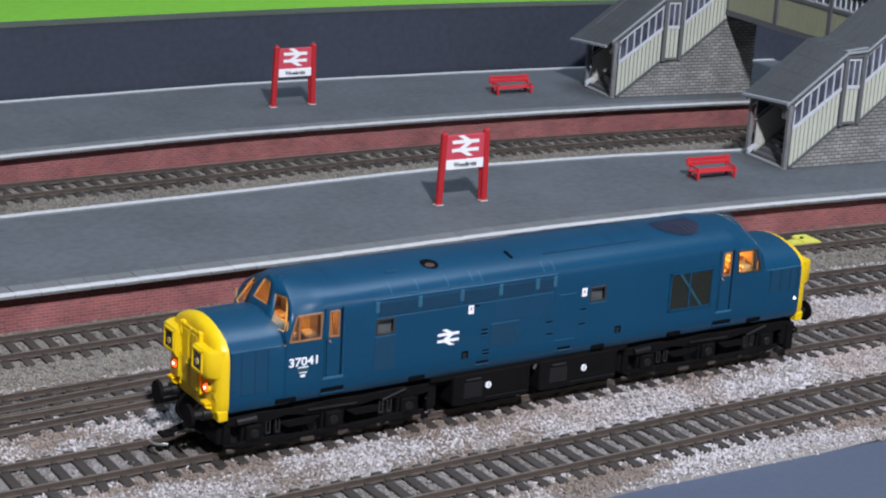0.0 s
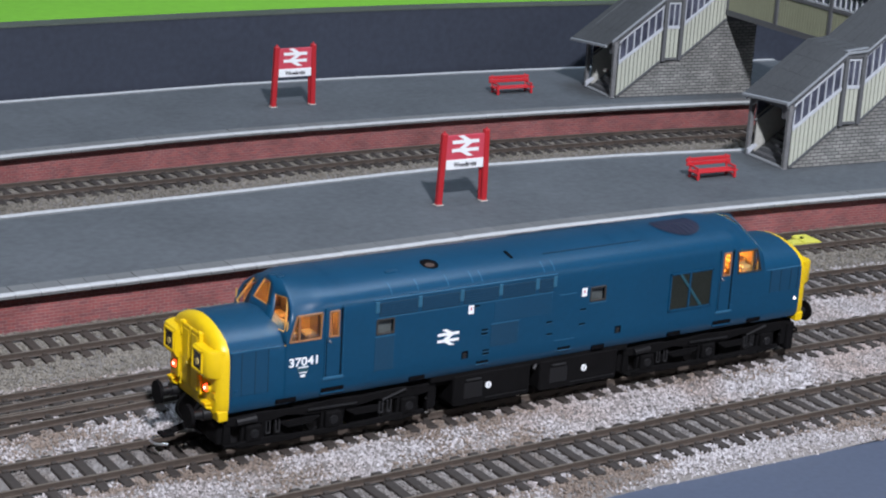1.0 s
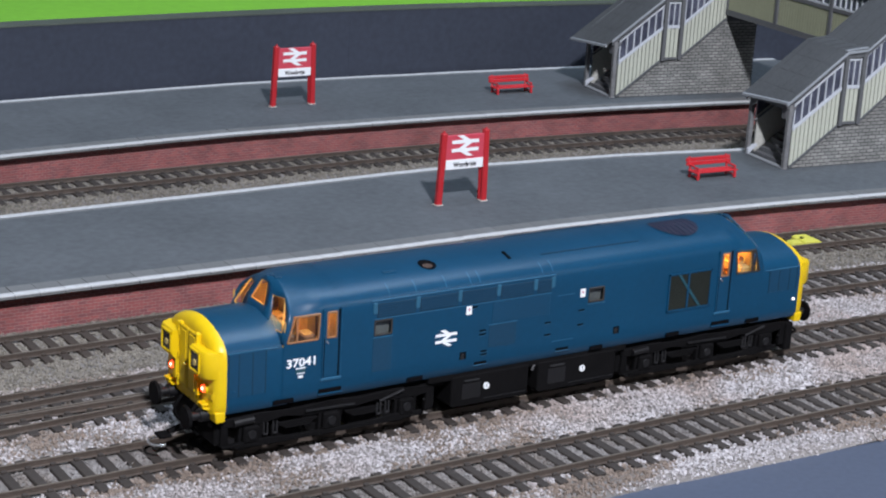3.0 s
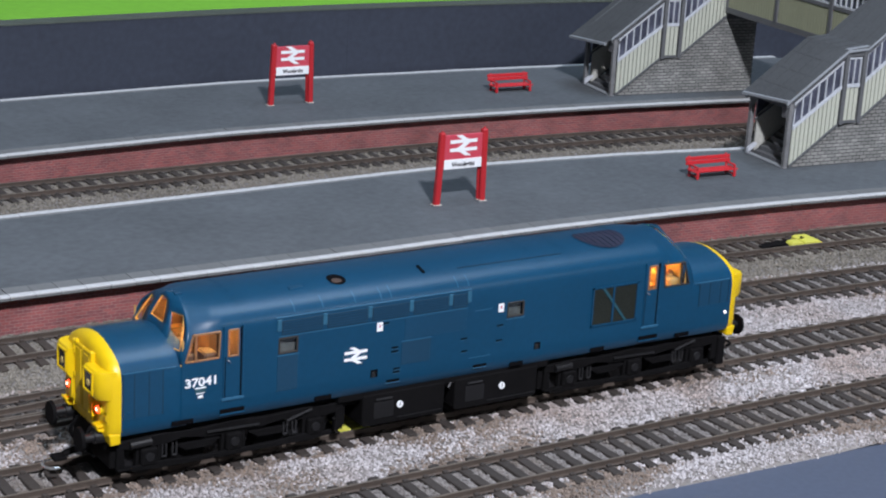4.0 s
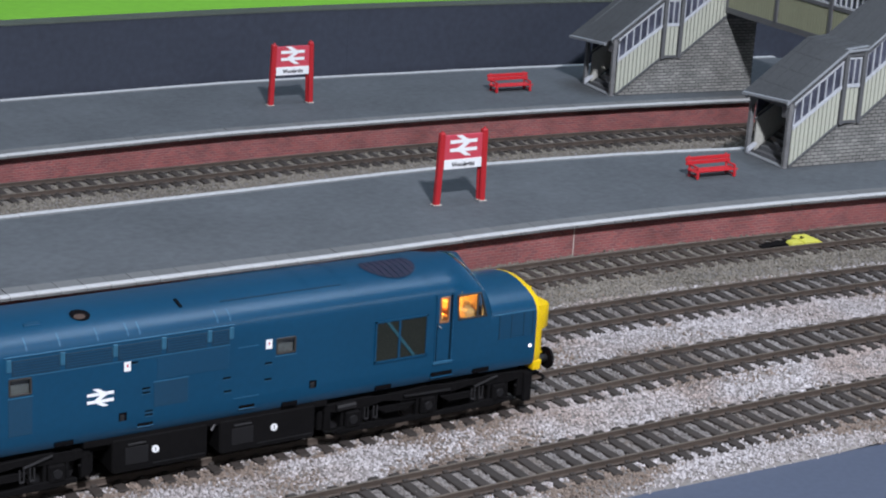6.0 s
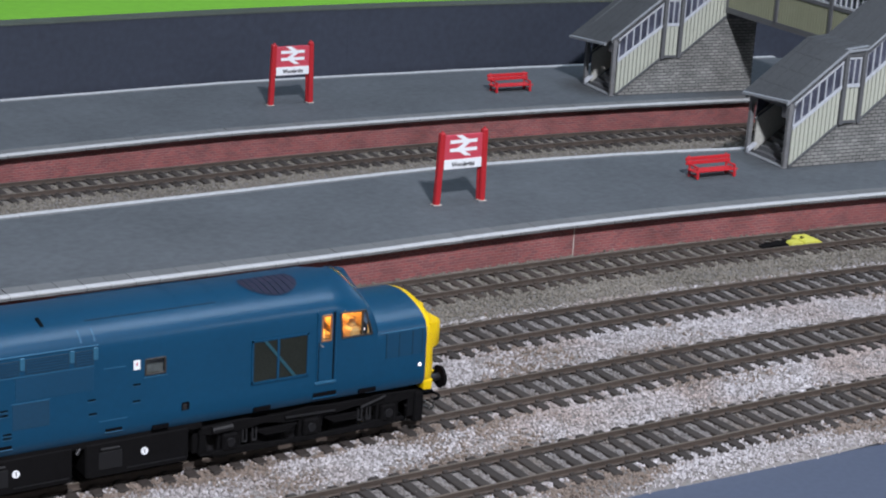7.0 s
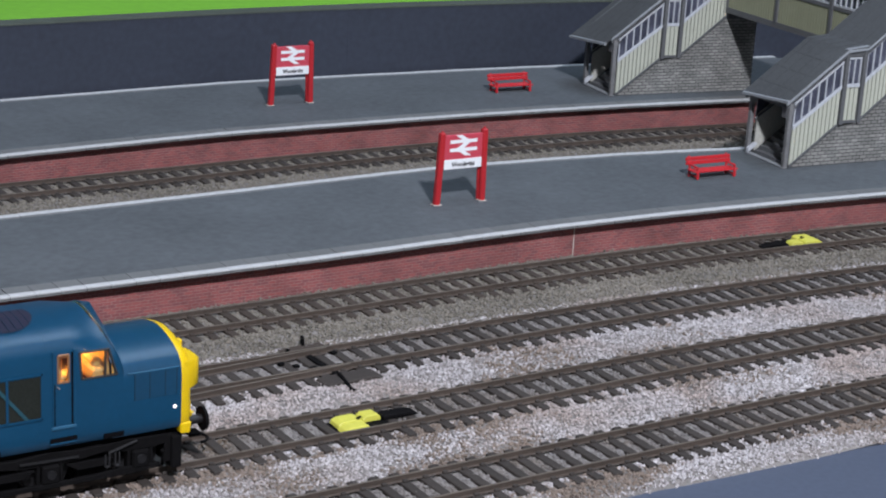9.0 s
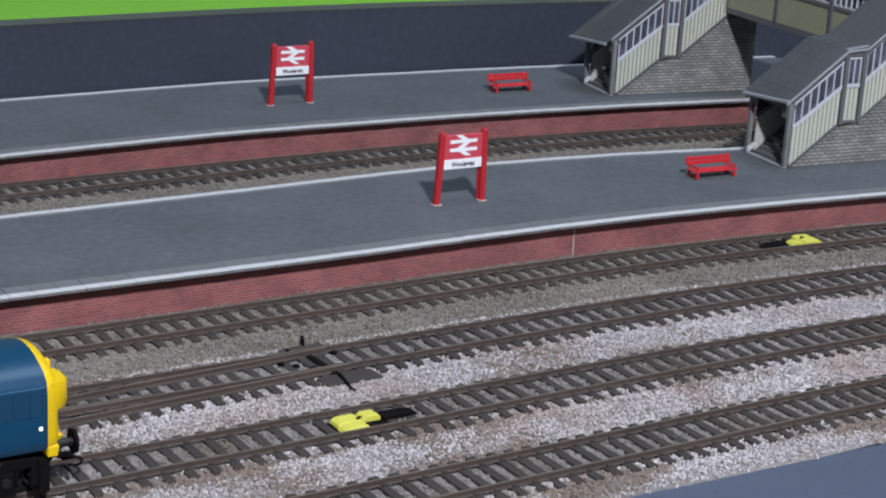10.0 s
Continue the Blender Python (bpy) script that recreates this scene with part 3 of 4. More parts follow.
# ---- footbridge ----
def stair_tower(x, y, turn, eave, back, fall):
    """A covered stair: u along its rise, v its depth, w its height over the platform.
    eave: where the roof starts at its two corners; back: its depth; fall: its slope to the back."""
    t = thing("footbridge_stairs", "covered cream and grey station footbridge staircase on a stone base", "footbridge", mm(x, y, 12.0, 0, 0, turn), "footbridge stair flights")
    part("abutment", prism([(4.5, 0), (90, 0), (88.5, 3.0), (70.0, 41.5), (42.5, 20), (29, 18.5)], 0.8, 29.2), STONE, t, "grey coursed stone base")
    for i in range(9):
        part("step", box(3.2 + i * 2.9, 6.1 + i * 2.9, 2.4, 27.6, max(0, i * 2.1 - 3), (i + 1) * 2.1), FB_GREY, t)
    floor_line = [(1.5, 0.2), (29.0, 19.6), (41.0, 20.6), (70, 42)]

    def panel(u0, u1, b0, b1, s0, s1, h0, h1, v, outward, name_extra=""):
        """Boards below, glazing above; b bottom, s sill, h head, each at u0 and u1."""
        f = lambda a0, a1, u: a0 + (a1 - a0) * (u - u0) / (u1 - u0)
        n = max(3, round((u1 - u0) / 2.3))
        step = (u1 - u0) / n
        o = -outward
        for i in range(n):
            a, b = u0 + i * step + 0.28, u0 + (i + 1) * step - 0.28
            part("board", prism([(a, f(b0, b1, a)), (b, f(b0, b1, b)), (b, f(s0, s1, b)), (a, f(s0, s1, a))], v, v + 0.7 * o), CREAM, t)
        part("board_backing", prism([(u0, b0), (u1, b1), (u1, s1), (u0, s0)], v + 0.75 * o, v + 1.2 * o), FB_GREY, t)
        part("inner_lining", prism([(u0, b0), (u1, b1), (u1, s1), (u0, s0)], v + 1.3 * o, v + 1.7 * o), FB_INNER, t)
        part("base_rail", prism([(u0, b0 - 1.1), (u1, b1 - 1.1), (u1, b1 + 0.2), (u0, b0 + 0.2)], v - 0.5 * o, v + 0.9 * o), FB_GREY, t)
        w = part("window", prism([(u0, s0), (u1, s1), (u1, h1), (u0, h0)], v + 0.7 * o, v + 1.1 * o), FB_GLASS, t, "dark glazing with painted pale reflections behind white bars")
        part("sill", prism([(u0, s0 - 0.9), (u1, s1 - 0.9), (u1, s1 + 0.7), (u0, s0 + 0.7)], v - 0.5 * o, v + 0.6 * o), FB_WHITE, w)
        part("head", prism([(u0, h0 - 0.9), (u1, h1 - 0.9), (u1, h1), (u0, h0)], v - 0.2 * o, v + 0.6 * o), FB_WHITE, w)
        m = max(2, round((u1 - u0) / 4.0))
        for i in range(m + 1):
            a = u0 + 0.4 + (u1 - u0 - 0.8) * i / m
            part("glazing_bar", prism([(a - 0.3, f(s0, s1, a)), (a + 0.3, f(s0, s1, a)), (a + 0.3, f(h0, h1, a)), (a - 0.3, f(h0, h1, a))], v - 0.1 * o, v + 0.65 * o), FB_WHITE, w)

    for v, o in ((0.0, -1), (30.0, 1)):
        panel(3.4, 29.2, 1.1, 20.2, 19.4, 37.8, 31.2, 50.2, v, o)
        panel(32.0, 39.6, 21.3, 21.3, 38.4, 38.4, 51.8, 51.8, v, o)
        panel(42.4, 69.5, 22.2, 43.2, 40.0, 61.0, 53.4, 74.4, v, o)
        for u, z0, z1 in ((0.9, 0, 31.0), (30.6, 19.5, 54.2), (41.0, 20.0, 55.0), (70.8, 42, 76)):
            part("post", prism([(u - 1.05, z0), (u + 1.05, z0), (u + 1.05, z1), (u - 1.05, z1)], v - 1.1, v + 1.1, r=0.15), FB_POST_LIT if u < 2 else FB_GREY, t)
        part("fascia", prism([(-1.5, 28.8), (30, 52.2), (41.5, 52.6), (71, 75), (71, 77), (41.5, 55.2), (30, 54.8), (-1.5, 31.0)], v + 0.6 * o, v - 0.3 * o), FB_GREY, t)
        part("gutter", prism([(-2.2, 30.6), (30, 54.4), (41.6, 55.3), (71, 77.3), (71, 78.2), (41.6, 56.3), (30, 55.6), (-2.2, 31.8)], v + 0.5 * o, v + 2.0 * o, r=0.1), FB_GUTTER, t, "pale grey gutter", at=mm(0, 0, 0 if o < 0 else -3.4))
        part("knee_bracket", prism([(2.1, 30), (2.1, 25.5), (2.9, 27.8), (5.0, 30.5)], v - 0.4, v + 0.4), FB_GREY, t)
    def on_roof(bm):
        """Let the sheet fall to the back, and its front edge run from one eave corner to the other."""
        for vert in bm.verts:
            k = (vert.co.y + 1.2) / (back + 1.2)
            if vert.co.x < 10:
                shift = eave[0] + (eave[1] - eave[0]) * k + 5.2
                vert.co.x += shift
                vert.co.z += shift * 0.735
            vert.co.z -= fall * max(0.0, vert.co.y)
        return bm

    part("roof", on_roof(prism([(-5.2, 29.0), (30, 54.9), (41.6, 55.8), (71, 77.8), (71, 79), (41.6, 56.9), (30, 56.0), (-5.2, 30.2)], -1.2, back)), SLATE, t, "dark slate-grey sheet roof")
    for v in (6, 13, 20, 27):
        part("roof_seam", on_roof(prism([(-5.1, 30.2), (30, 56.0), (41.6, 56.9), (71, 79), (71, 79.2), (41.6, 57.1), (30, 56.2), (-5.1, 30.4)], v - 0.25, v + 0.25)), SLATE, t)
    for u in (3.4, 12.2, 21.1):
        lap = prism([(u, 35.9 + (u - 3.4) * 0.733 + 0.55), (u + 0.5, 36.3 + (u - 3.4) * 0.733 + 0.55), (u + 0.5, 36.5 + (u - 3.4) * 0.733 + 0.55), (u, 36.1 + (u - 3.4) * 0.733 + 0.55)], -1.1, back - 0.1)
        for vert in lap.verts:
            vert.co.z -= fall * max(0.0, vert.co.y)
        part("sheet_lap", lap, SLATE, t)
    part("eave_gutter", on_roof(prism([(-6.2, 28.4), (-5.0, 28.4), (-5.0, 30.0), (-6.2, 29.6)], -1.6, back + 0.3)), FB_GUTTER, t, "pale grey gutter along the eave")
    part("valley_flashing", on_roof(prism([(29.4, 55.7), (41.9, 57.0), (41.9, 57.4), (29.4, 56.2)], -1.3, 0.6)), FB_GUTTER, t)
    # curved brackets in the entrance, between posts and beam
    for v, d in ((1.1, 1), (28.9, -1)):
        arc = [(d * 6.0 * (1 - math.cos(a)), 22.3 + 6.0 * math.sin(a)) for a in (0, 0.4, 0.8, 1.2, 1.57)]
        bm = prism([(0, 20.8)] + arc + [(d * 6.0, 29.2), (0, 29.2)], 0.3, 1.3)
        for vert in bm.verts:
            vert.co = (vert.co.y, v + vert.co.x, vert.co.z)
        part("arch_bracket", bm, FB_POST_LIT, t, "curved grey bracket")
    part("entrance_beam", box(-0.2, 1.6, 0, 30, 28.3, 30.6, 0.15), FB_GREY, t)
    part("threshold", box(-0.4, 2.6, -0.6, 30.6, 0, 0.7, 0.2), FB_GUTTER, t, "pale stone threshold")
    part("foot_bracket", prism([(-0.5, 0.6), (4.4, 4.3), (4.4, 5.5), (2.6, 5.2), (-0.5, 3.2)], 27.6, 29.2), FB_WHITE, t, "white bracket at the post's foot")
    part("hand_rail", rod((1, 27, 17.5), (29, 27, 36), 0.5, 0.5, 8), FB_GREY, t)
    part("knee_bracket", prism([(-0.3, 30), (1.4, 30), (1.4, 24), (-0.3, 24)], 1.0, 4.6, r=0.1), FB_GREY, t)
    # top landing
    part("landing_pier", box(70.5, 90, 1.0, 28, 0, 42), STONE, t)
    part("landing_floor", box(70, 100, -1, 31, 41, 43.4), FB_GREY, t)
    part("landing_roof", box(69, 102, -2.6, 33.5, 77.6, 79.0), SLATE, t)
    part("landing_wall", box(99, 100, 0, 30, 43, 77), CREAM, t)
    part("landing_wall", box(71, 99, 29, 30, 43, 60), CREAM, t)
    # landing front added to keep the spot lamp off the span
    panel(72.2, 98.8, 43.4, 43.4, 60.5, 60.5, 75, 75, 0.0, -1)
    return t


def bridge_span(a, b):
    """The covered span between the stair tops, from plan point a to b."""
    d = Vector((b[0] - a[0], b[1] - a[1]))
    n = d.length
    t = thing("footbridge_span", "covered olive-cream and grey footbridge span over the track, boards darkened for shade", "footbridge", mm(a[0], a[1], 58.0, 0, 0, math.degrees(math.atan2(d.y, d.x))))
    part("floor_beam", box(0, n, -1, 27, -1.4, 1.6), FB_GREY, t)
    # eaves widened so that they shade the boards below
    part("roof", box(-2, n + 2, -5.5, 31.5, 34, 35.4), SLATE, t)
    edges = [0.0, n / 2.75, 2 * n / 2.75, n]
    for v, o in ((0.0, 1), (26.0, -1)):
        for u in edges:
            part("post", box(u - 1.3, u + 1.3, v - 1.0, v + 1.0, 0, 34, 0.15), FB_GREY, t)
        for e0, e1 in zip(edges, edges[1:]):
            u0, u1 = e0 + 1.3, e1 - 1.3
            m = round((u1 - u0) / 2.2)
            for j in range(m):
                s = (u1 - u0) / m
                part("board", box(u0 + j * s + 0.13, u0 + (j + 1) * s - 0.13, v - 0.3, v + 0.4, 1.4, 16.5), SPAN_BOARD_SHADED, t)
            part("board_backing", box(u0, u1, v + 0.45 * o, v + 0.9 * o, 1.2, 16.6), FB_GREY, t)
            part("sill", box(u0, u1, v - 0.8, v + 0.8, 16.4, 18.2, 0.1), FB_GREY, t)
            w = part("window", box(u0, u1, v + 0.2 * o, v + 0.6 * o, 18, 33), FB_GLASS, t, "dark glazing with painted pale reflections behind white bars")
            for z in (18.9, 32):
                part("frame_rail", box(u0, u1, v - 0.5, v + 0.5, z - 0.5, z + 0.5), FB_WHITE, w)
            for j in range(8):
                u = u0 + 0.5 + (u1 - u0 - 1) * j / 7
                part("glazing_bar", box(u - 0.4, u + 0.4, v - 0.5, v + 0.5, 18.5, 32.5), FB_WHITE, w)


def station():
    station_sign(83.2, 163.2, 0.0, -1.5)
    station_sign(101.8, 350.6, 0.0, -1.0)
    bench(218.0, 159.2, -4.5)
    bench(230.5, 341.6, -5)
    ramp(-58.0, -1.2, 0)
    ramp(215.0, 94.5, 172)
    point_lever()
    stair_tower(260.2, 156.3, -6.5, (-1.0, -4.0), 30.8, 0.0)
    stair_tower(275.7, 311.2, -9.0, (-5.4, -6.6), 36.5, 0.06)
    bridge_span((344.0, 300.5), (332.3, 178.5))


# ---- locomotive: x along it, +x its second end, z over the rail top ----
SIDE = [(16.1, 15.4), (17.2, 16.9), (17.7, 18.9), (17.7, 22.2), (17.7, 25.5), (17.7, 33.3), (17.7, 35.0), (17.7, 37.9), (17.65, 40.5), (17.5, 42.9), (17.3, 44.0), (16.9, 45.3), (15.9, 46.7), (13.7, 48.1), (10.8, 49.2), (7.3, 50.0), (3.6, 50.5), (0.0, 50.6)]
NOSE = [(16.2, 15.2), (17.2, 16.8), (17.4, 19), (17.4, 25), (17.4, 31), (17.2, 33.4), (16.4, 35.5), (14.6, 37.3), (11.4, 38.9), (7.6, 40.1), (3.8, 40.9), (0.0, 41.2)]


def full(profile):
    return [(-y, z) for y, z in profile] + [(y, z) for y, z in profile[::-1][1:]]


def rake(x, z):
    """The cab fronts lean back above the nose."""
    a = abs(x)
    if a <= 79:
        return x
    return math.copysign(a - 0.38 * max(0.0, z - 36.0) * (a - 79) / 14.0, x)


def arch(a, z):
    """The cab's front edge draws in towards the roof."""
    k = min(max((abs(a) - 84.0) / 8.0, 0.0), 1.0)
    return 1.0 - 0.05 * k * max(0.0, z - 42.0)


def loco_body(loco):
    prof = full(SIDE)
    xs = [-92.8, -91.6, -86.0, -81.2, -79.7, -78.1, -75.1, -73.5, -61.7, -55.7, -40, -20, 0, 19.4, 25.4, 40, 52.8, 71.2, 73.5, 75.9, 78.9, 80.5, 82.8, 88.0, 93.2, 95.0]
    holes = [(-91.6, -81.2, 35.0, 42.9), (82.8, 93.2, 35.0, 42.9), (-78.1, -75.1, 35.0, 42.9), (75.9, 78.9, 35.0, 42.9), (-61.7, -55.7, 33.3, 37.9), (19.4, 25.4, 33.3, 37.9)]
    bm = bmesh.new()
    vs = [[bm.verts.new((rake(x, z), y * arch(x, z), z)) for y, z in prof] for x in xs]
    for i in range(len(xs) - 1):
        for j in range(len(prof) - 1):
            mx, mz = (xs[i] + xs[i + 1]) / 2, (prof[j][1] + prof[j + 1][1]) / 2
            if any(a < mx < b and c < mz < d and abs(prof[j][0]) > 17 for a, b, c, d in holes):
                continue
            bm.faces.new((vs[i][j], vs[i + 1][j], vs[i + 1][j + 1], vs[i][j + 1]))
    body = part("body", bm, BLUE, loco, "rail-blue painted body shell", smooth=True)
    return body


def cab_front(loco, s):
    """The raked windscreen wall with three openings."""
    rows = [(y, z) for y, z in SIDE if z >= 35.0]
    us = [-1, -0.90, -0.49, -0.27, 0.27, 0.49, 0.90, 1]
    bm = bmesh.new()
    vs = [[bm.verts.new((s * ((92.8 if s < 0 else 95.0) - 0.38 * max(0, z - 36) + 2.6 * (1 - u * u)), u * max(y, 0.05) * arch(94, z), z)) for u in us] for y, z in rows]
    for i in range(len(rows) - 1):
        for j in range(len(us) - 1):
            z = (rows[i][1] + rows[i + 1][1]) / 2
            if (j in (1, 5) and 37.9 < z < 46.7) or (j == 3 and 42.9 < z < 49.2):
                continue
            bm.faces.new((vs[i][j], vs[i][j + 1], vs[i + 1][j + 1], vs[i + 1][j]))
    bmesh.ops.recalc_face_normals(bm, faces=bm.faces[:])
    front = part("cab_front", bm, BLUE, loco, smooth=True)
    so = front.modifiers.new("thickness", "SOLIDIFY")
    so.thickness, so.offset = 0.0005, 0
    for j, z0, z1 in ((1, 37.9, 46.7), (3, 42.9, 49.2), (5, 37.9, 46.7)):
        a, b = us[j], us[j + 1]
        pts = []
        for u, z in ((a, z0), (b, z0), (b, z1), (a, z1)):
            y = np.interp(z, [r[1] for r in rows], [r[0] for r in rows]) * arch(94, z)
            pts.append(Vector((s * ((92.8 if s < 0 else 95.0) - 0.38 * max(0, z - 36) + 2.6 * (1 - u * u) - 0.1), u * y, z)))
        bm = bmesh.new()
        bm.faces.new([bm.verts.new(p) for p in pts])
        pane = part("windscreen", bm, GLASS, front, "clear windscreen lit orange from within")
        pane.visible_shadow = False
        bm = None
        for p, q in zip(pts, pts[1:] + pts[:1]):
            bm = rod(p, q, 0.3, 0.3, 6, bm)
        # ochre at the first end puts the bulb's glow into the rim's colour
        part("windscreen_frame", bm, CAB if s < 0 else WINDOW_FRAME, front)


def window(loco, x0, x1, z0, z1, side, frame_mat, slant=0.0):
    y = side * 17.62
    w = None
    bm = bmesh.new()
    p = [(rake(x0, z0), z0), (rake(x1, z0), z0), (rake(x1, z1), z1), (rake(x0, z1), z1)]
    bm.faces.new([bm.verts.new((a, y - side * 0.35, b)) for a, b in p])
    w = part("window", bm, GLASS, loco, "small glazed side window")
    w.visible_shadow = False
    bm = None
    for a, b in zip(p, p[1:] + p[:1]):
        bm = rod((a[0], y, a[1]), (b[0], y, b[1]), 0.36, 0.36, 6, bm)
    part("window_frame", bm, frame_mat, w)
    return w


def cab_inside(loco, s):
    # ochre fittings in the bright cab, darkened ones where it looks dimmer
    bm = box(s * 73.2, s * 73.8, -16.6, 16.6, 20, 45.0)
    part("bulkhead", bm, CAB if s > 0 else CAB_DIM, loco, "cab bulkhead lit by a warm bulb, browner at the dimmer first end")
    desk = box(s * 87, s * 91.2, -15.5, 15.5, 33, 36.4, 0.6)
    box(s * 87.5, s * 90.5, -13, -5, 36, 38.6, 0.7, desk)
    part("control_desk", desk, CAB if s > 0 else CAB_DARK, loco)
    for y in (-1, 1):
        wall = None
        for a, b, z0, z1 in ((74, 93, 27.5, 34.4), (74, 84, 43.2, 43.6), (79.6, 80.9, 34.4, 43.2), (91.9, 92.4, 34.4, 41.5)):
            wall = box(s * a, s * b, y * 16.9 - 0.15, y * 16.9 + 0.15, z0, z1, 0, wall)
        part("cab_lining", wall, CAB, loco)
    part("cab_headlining", box(s * 74, s * 83.6, -9.5, 9.5, 47.2, 47.5), CAB, loco)
    # added plate that catches the bulb's light, so this window looks brightly lit
    if s > 0:
        part("cab_glow_panel", box(91.4, 92.0, -14.5, 14.5, 28, 41.5), CAB, loco, "added ochre panel that catches the bulb's light inside the cab front")
    # panel added to close the far window, darkened in the dimmer cab
    part("blind", box(s * 76, s * 90, 16.2, 16.5, 34, 42.4), CAB if s > 0 else CAB_DARK, loco, "added panel across the cab's far window")
    part("cab_floor", box(s * 74, s * 93.5, -17, 17, 27, 28), CAB_DARK, loco)
    for y in (-9.5, 9.5):
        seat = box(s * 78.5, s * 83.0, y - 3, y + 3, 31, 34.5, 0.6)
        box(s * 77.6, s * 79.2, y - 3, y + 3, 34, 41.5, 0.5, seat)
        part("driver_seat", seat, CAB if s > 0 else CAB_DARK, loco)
    part("cab_bulb", box(s * 79.5, s * 83.5, -5, 5, 46.4, 47.2, 0.2), CAB_GLOW, loco, "glowing warm cab light")


def nose_end(loco, s):
    """Blue nose, yellow end and all that hangs on it. s: +1 or -1."""
    prof = full(NOSE)
    m = mm(2.0, 0, 0) if s > 0 else pose(0, 0, 0, 0, 0, 180)
    rings = [[(x, y, z) for y, z in prof] for x in (90.5, 100, 111.0)]
    part("nose", loft(rings), BLUE, loco, at=m, smooth=True)
    rings = []
    for x, f in ((110.9, 1.0), (112.0, 0.996), (113.1, 0.98), (113.9, 0.95), (114.4, 0.915), (114.6, 0.87), (114.6, 0.4), (114.6, 0.02)):
        rings.append([(x, y * f, 15.2 + (z - 15.2) * f) for y, z in prof])
    end = part("yellow_end", loft(rings), YELLOW, loco, "warning-yellow painted nose end", at=m, smooth=True)
    for y in (-1, 1):
        side = lambda a, b: (min(y * a, y * b), max(y * a, y * b))
        part("valance", prism([(111.0, 13.2), (114.0, 13.0), (114.5, 16.4), (111.0, 16.4)], y * 10.0, y * 17.1, r=0.3), YELLOW, end)
        door = part("nose_door", box(114.5, 115.5, *side(0.25, 5.9), 18.2, 37.4, 0.25), YELLOW_SIDE, end, "yellow nose door leaf")
        part("door_panel", box(115.4, 115.75, *side(1.1, 5.0), 19.4, 36.2, 0.12), YELLOW, door)
        bm = None
        for h in (20.5, 27.5, 34.6):
            bm = rod((115.7, y * 5.7, h - 0.8), (115.7, y * 5.7, h + 0.8), 0.4, 0.4, 8, bm)
        part("hinge", bm, YELLOW, door)
        part("door_pillar", box(114.4, 115.9, *side(6.0, 6.9), 17.4, 38.0, 0.25), YELLOW, end)
        part("grab_rail", rod((116.2, y * 6.4, 20.0), (116.2, y * 6.4, 26.4), 0.28, 0.28, 6), YELLOW, end)
        # headcode housing: proud beside the door, fairing back into the nose's flank
        plan = [(112.2, 16.9), (114.6, 16.7), (116.8, 15.5), (117.7, 14.0), (117.7, 6.2), (114.2, 6.0), (112.2, 6.0)]
        bm = bmesh.new()
        low = [bm.verts.new((a - (0.9 if a > 114.3 else 0.0), y * b, 26.2 + (0.5 if b > 14 else 0.0))) for a, b in plan]
        mid = [bm.verts.new((a, y * b, 27.4)) for a, b in plan]
        top = [bm.verts.new((a, y * b, 34.4)) for a, b in plan]
        cap = [bm.verts.new((a - (0.5 if a > 113 else 0.0), y * b, 35.0)) for a, b in plan]
        for lo, hi in ((low, mid), (mid, top), (top, cap)):
            for k in range(len(plan)):
                q = (k + 1) % len(plan)
                bm.faces.new((lo[k], lo[q], hi[q], hi[k]))
        bm.faces.new(low)
        bm.faces.new(cap)
        bmesh.ops.recalc_face_normals(bm, faces=bm.faces[:])
        code = part("headcode_box", bm, YELLOW, end, smooth=True)
        part("headcode_glass", box(117.4, 117.85, *side(6.9, 12.7), 28.2, 33.9), DARK_GLASS, code, "dark headcode window")
        part("marker_lens", rod((117.8, y * 9.8, 30.6), (118.05, y * 9.8, 30.6), 1.05, 1.0, 14), WARM_LENS, code, "pale marker light lens")
        bm = box(117.3, 118.2, *side(6.4, 7.0), 27.6, 34.5, 0.12)
        box(117.3, 118.2, *side(12.6, 13.2), 27.6, 34.5, 0.12, bm)
        box(117.3, 118.2, *side(6.4, 13.2), 27.6, 28.3, 0.12, bm)
        box(117.3, 118.2, *side(6.4, 13.2), 33.8, 34.5, 0.12, bm)
        part("headcode_frame", bm, YELLOW, code)
        lamp_ob = part("tail_lamp", rod((113.0, y * 11.0, 22.4), (115.4, y * 11.0, 22.4), 1.75, 1.6, 18), YELLOW, end, smooth=True)
        part("lens", rod((115.3, y * 11.0, 22.4), (115.9, y * 11.0, 22.4), 1.15, 0.8, 16), RED_GLOW, lamp_ob, "glowing red tail lamp lens")
        part("lens_bead", rod((115.85, y * 11.0, 22.5), (116.05, y * 11.0, 22.5), 0.5, 0.3, 10), BEAD_GLOW, lamp_ob)
        part("lamp_iron", prism([(114.4, 19.4), (116.2, 19.4), (116.2, 23.4), (115.7, 23.4), (115.7, 20.0), (114.4, 20.0)], y * 8.0 - 0.5, y * 8.0 + 0.5), YELLOW, end)
        part("socket_box", box(112.0, 114.6, y * 14.6 - 1.4, y * 14.6 + 1.4, 19.4, 22.6, 0.2), YELLOW, end)
        part("socket_lid", box(114.5, 114.9, y * 14.6 - 0.8, y * 14.6 + 0.8, 20.1, 21.8, 0.1), YELLOW_SIDE, end)
        part("bracket", box(113.4, 116.6, y * 11.6 - 2.4, y * 11.6 + 1.2, 17.4, 18.1, 0.2), YELLOW, end)
        part("step_plate", prism([(113.6, 15.6), (116.4, 16.6), (116.4, 17.2), (113.6, 16.8)], y * 9.0, y * 13.4, r=0.15), YELLOW, end)
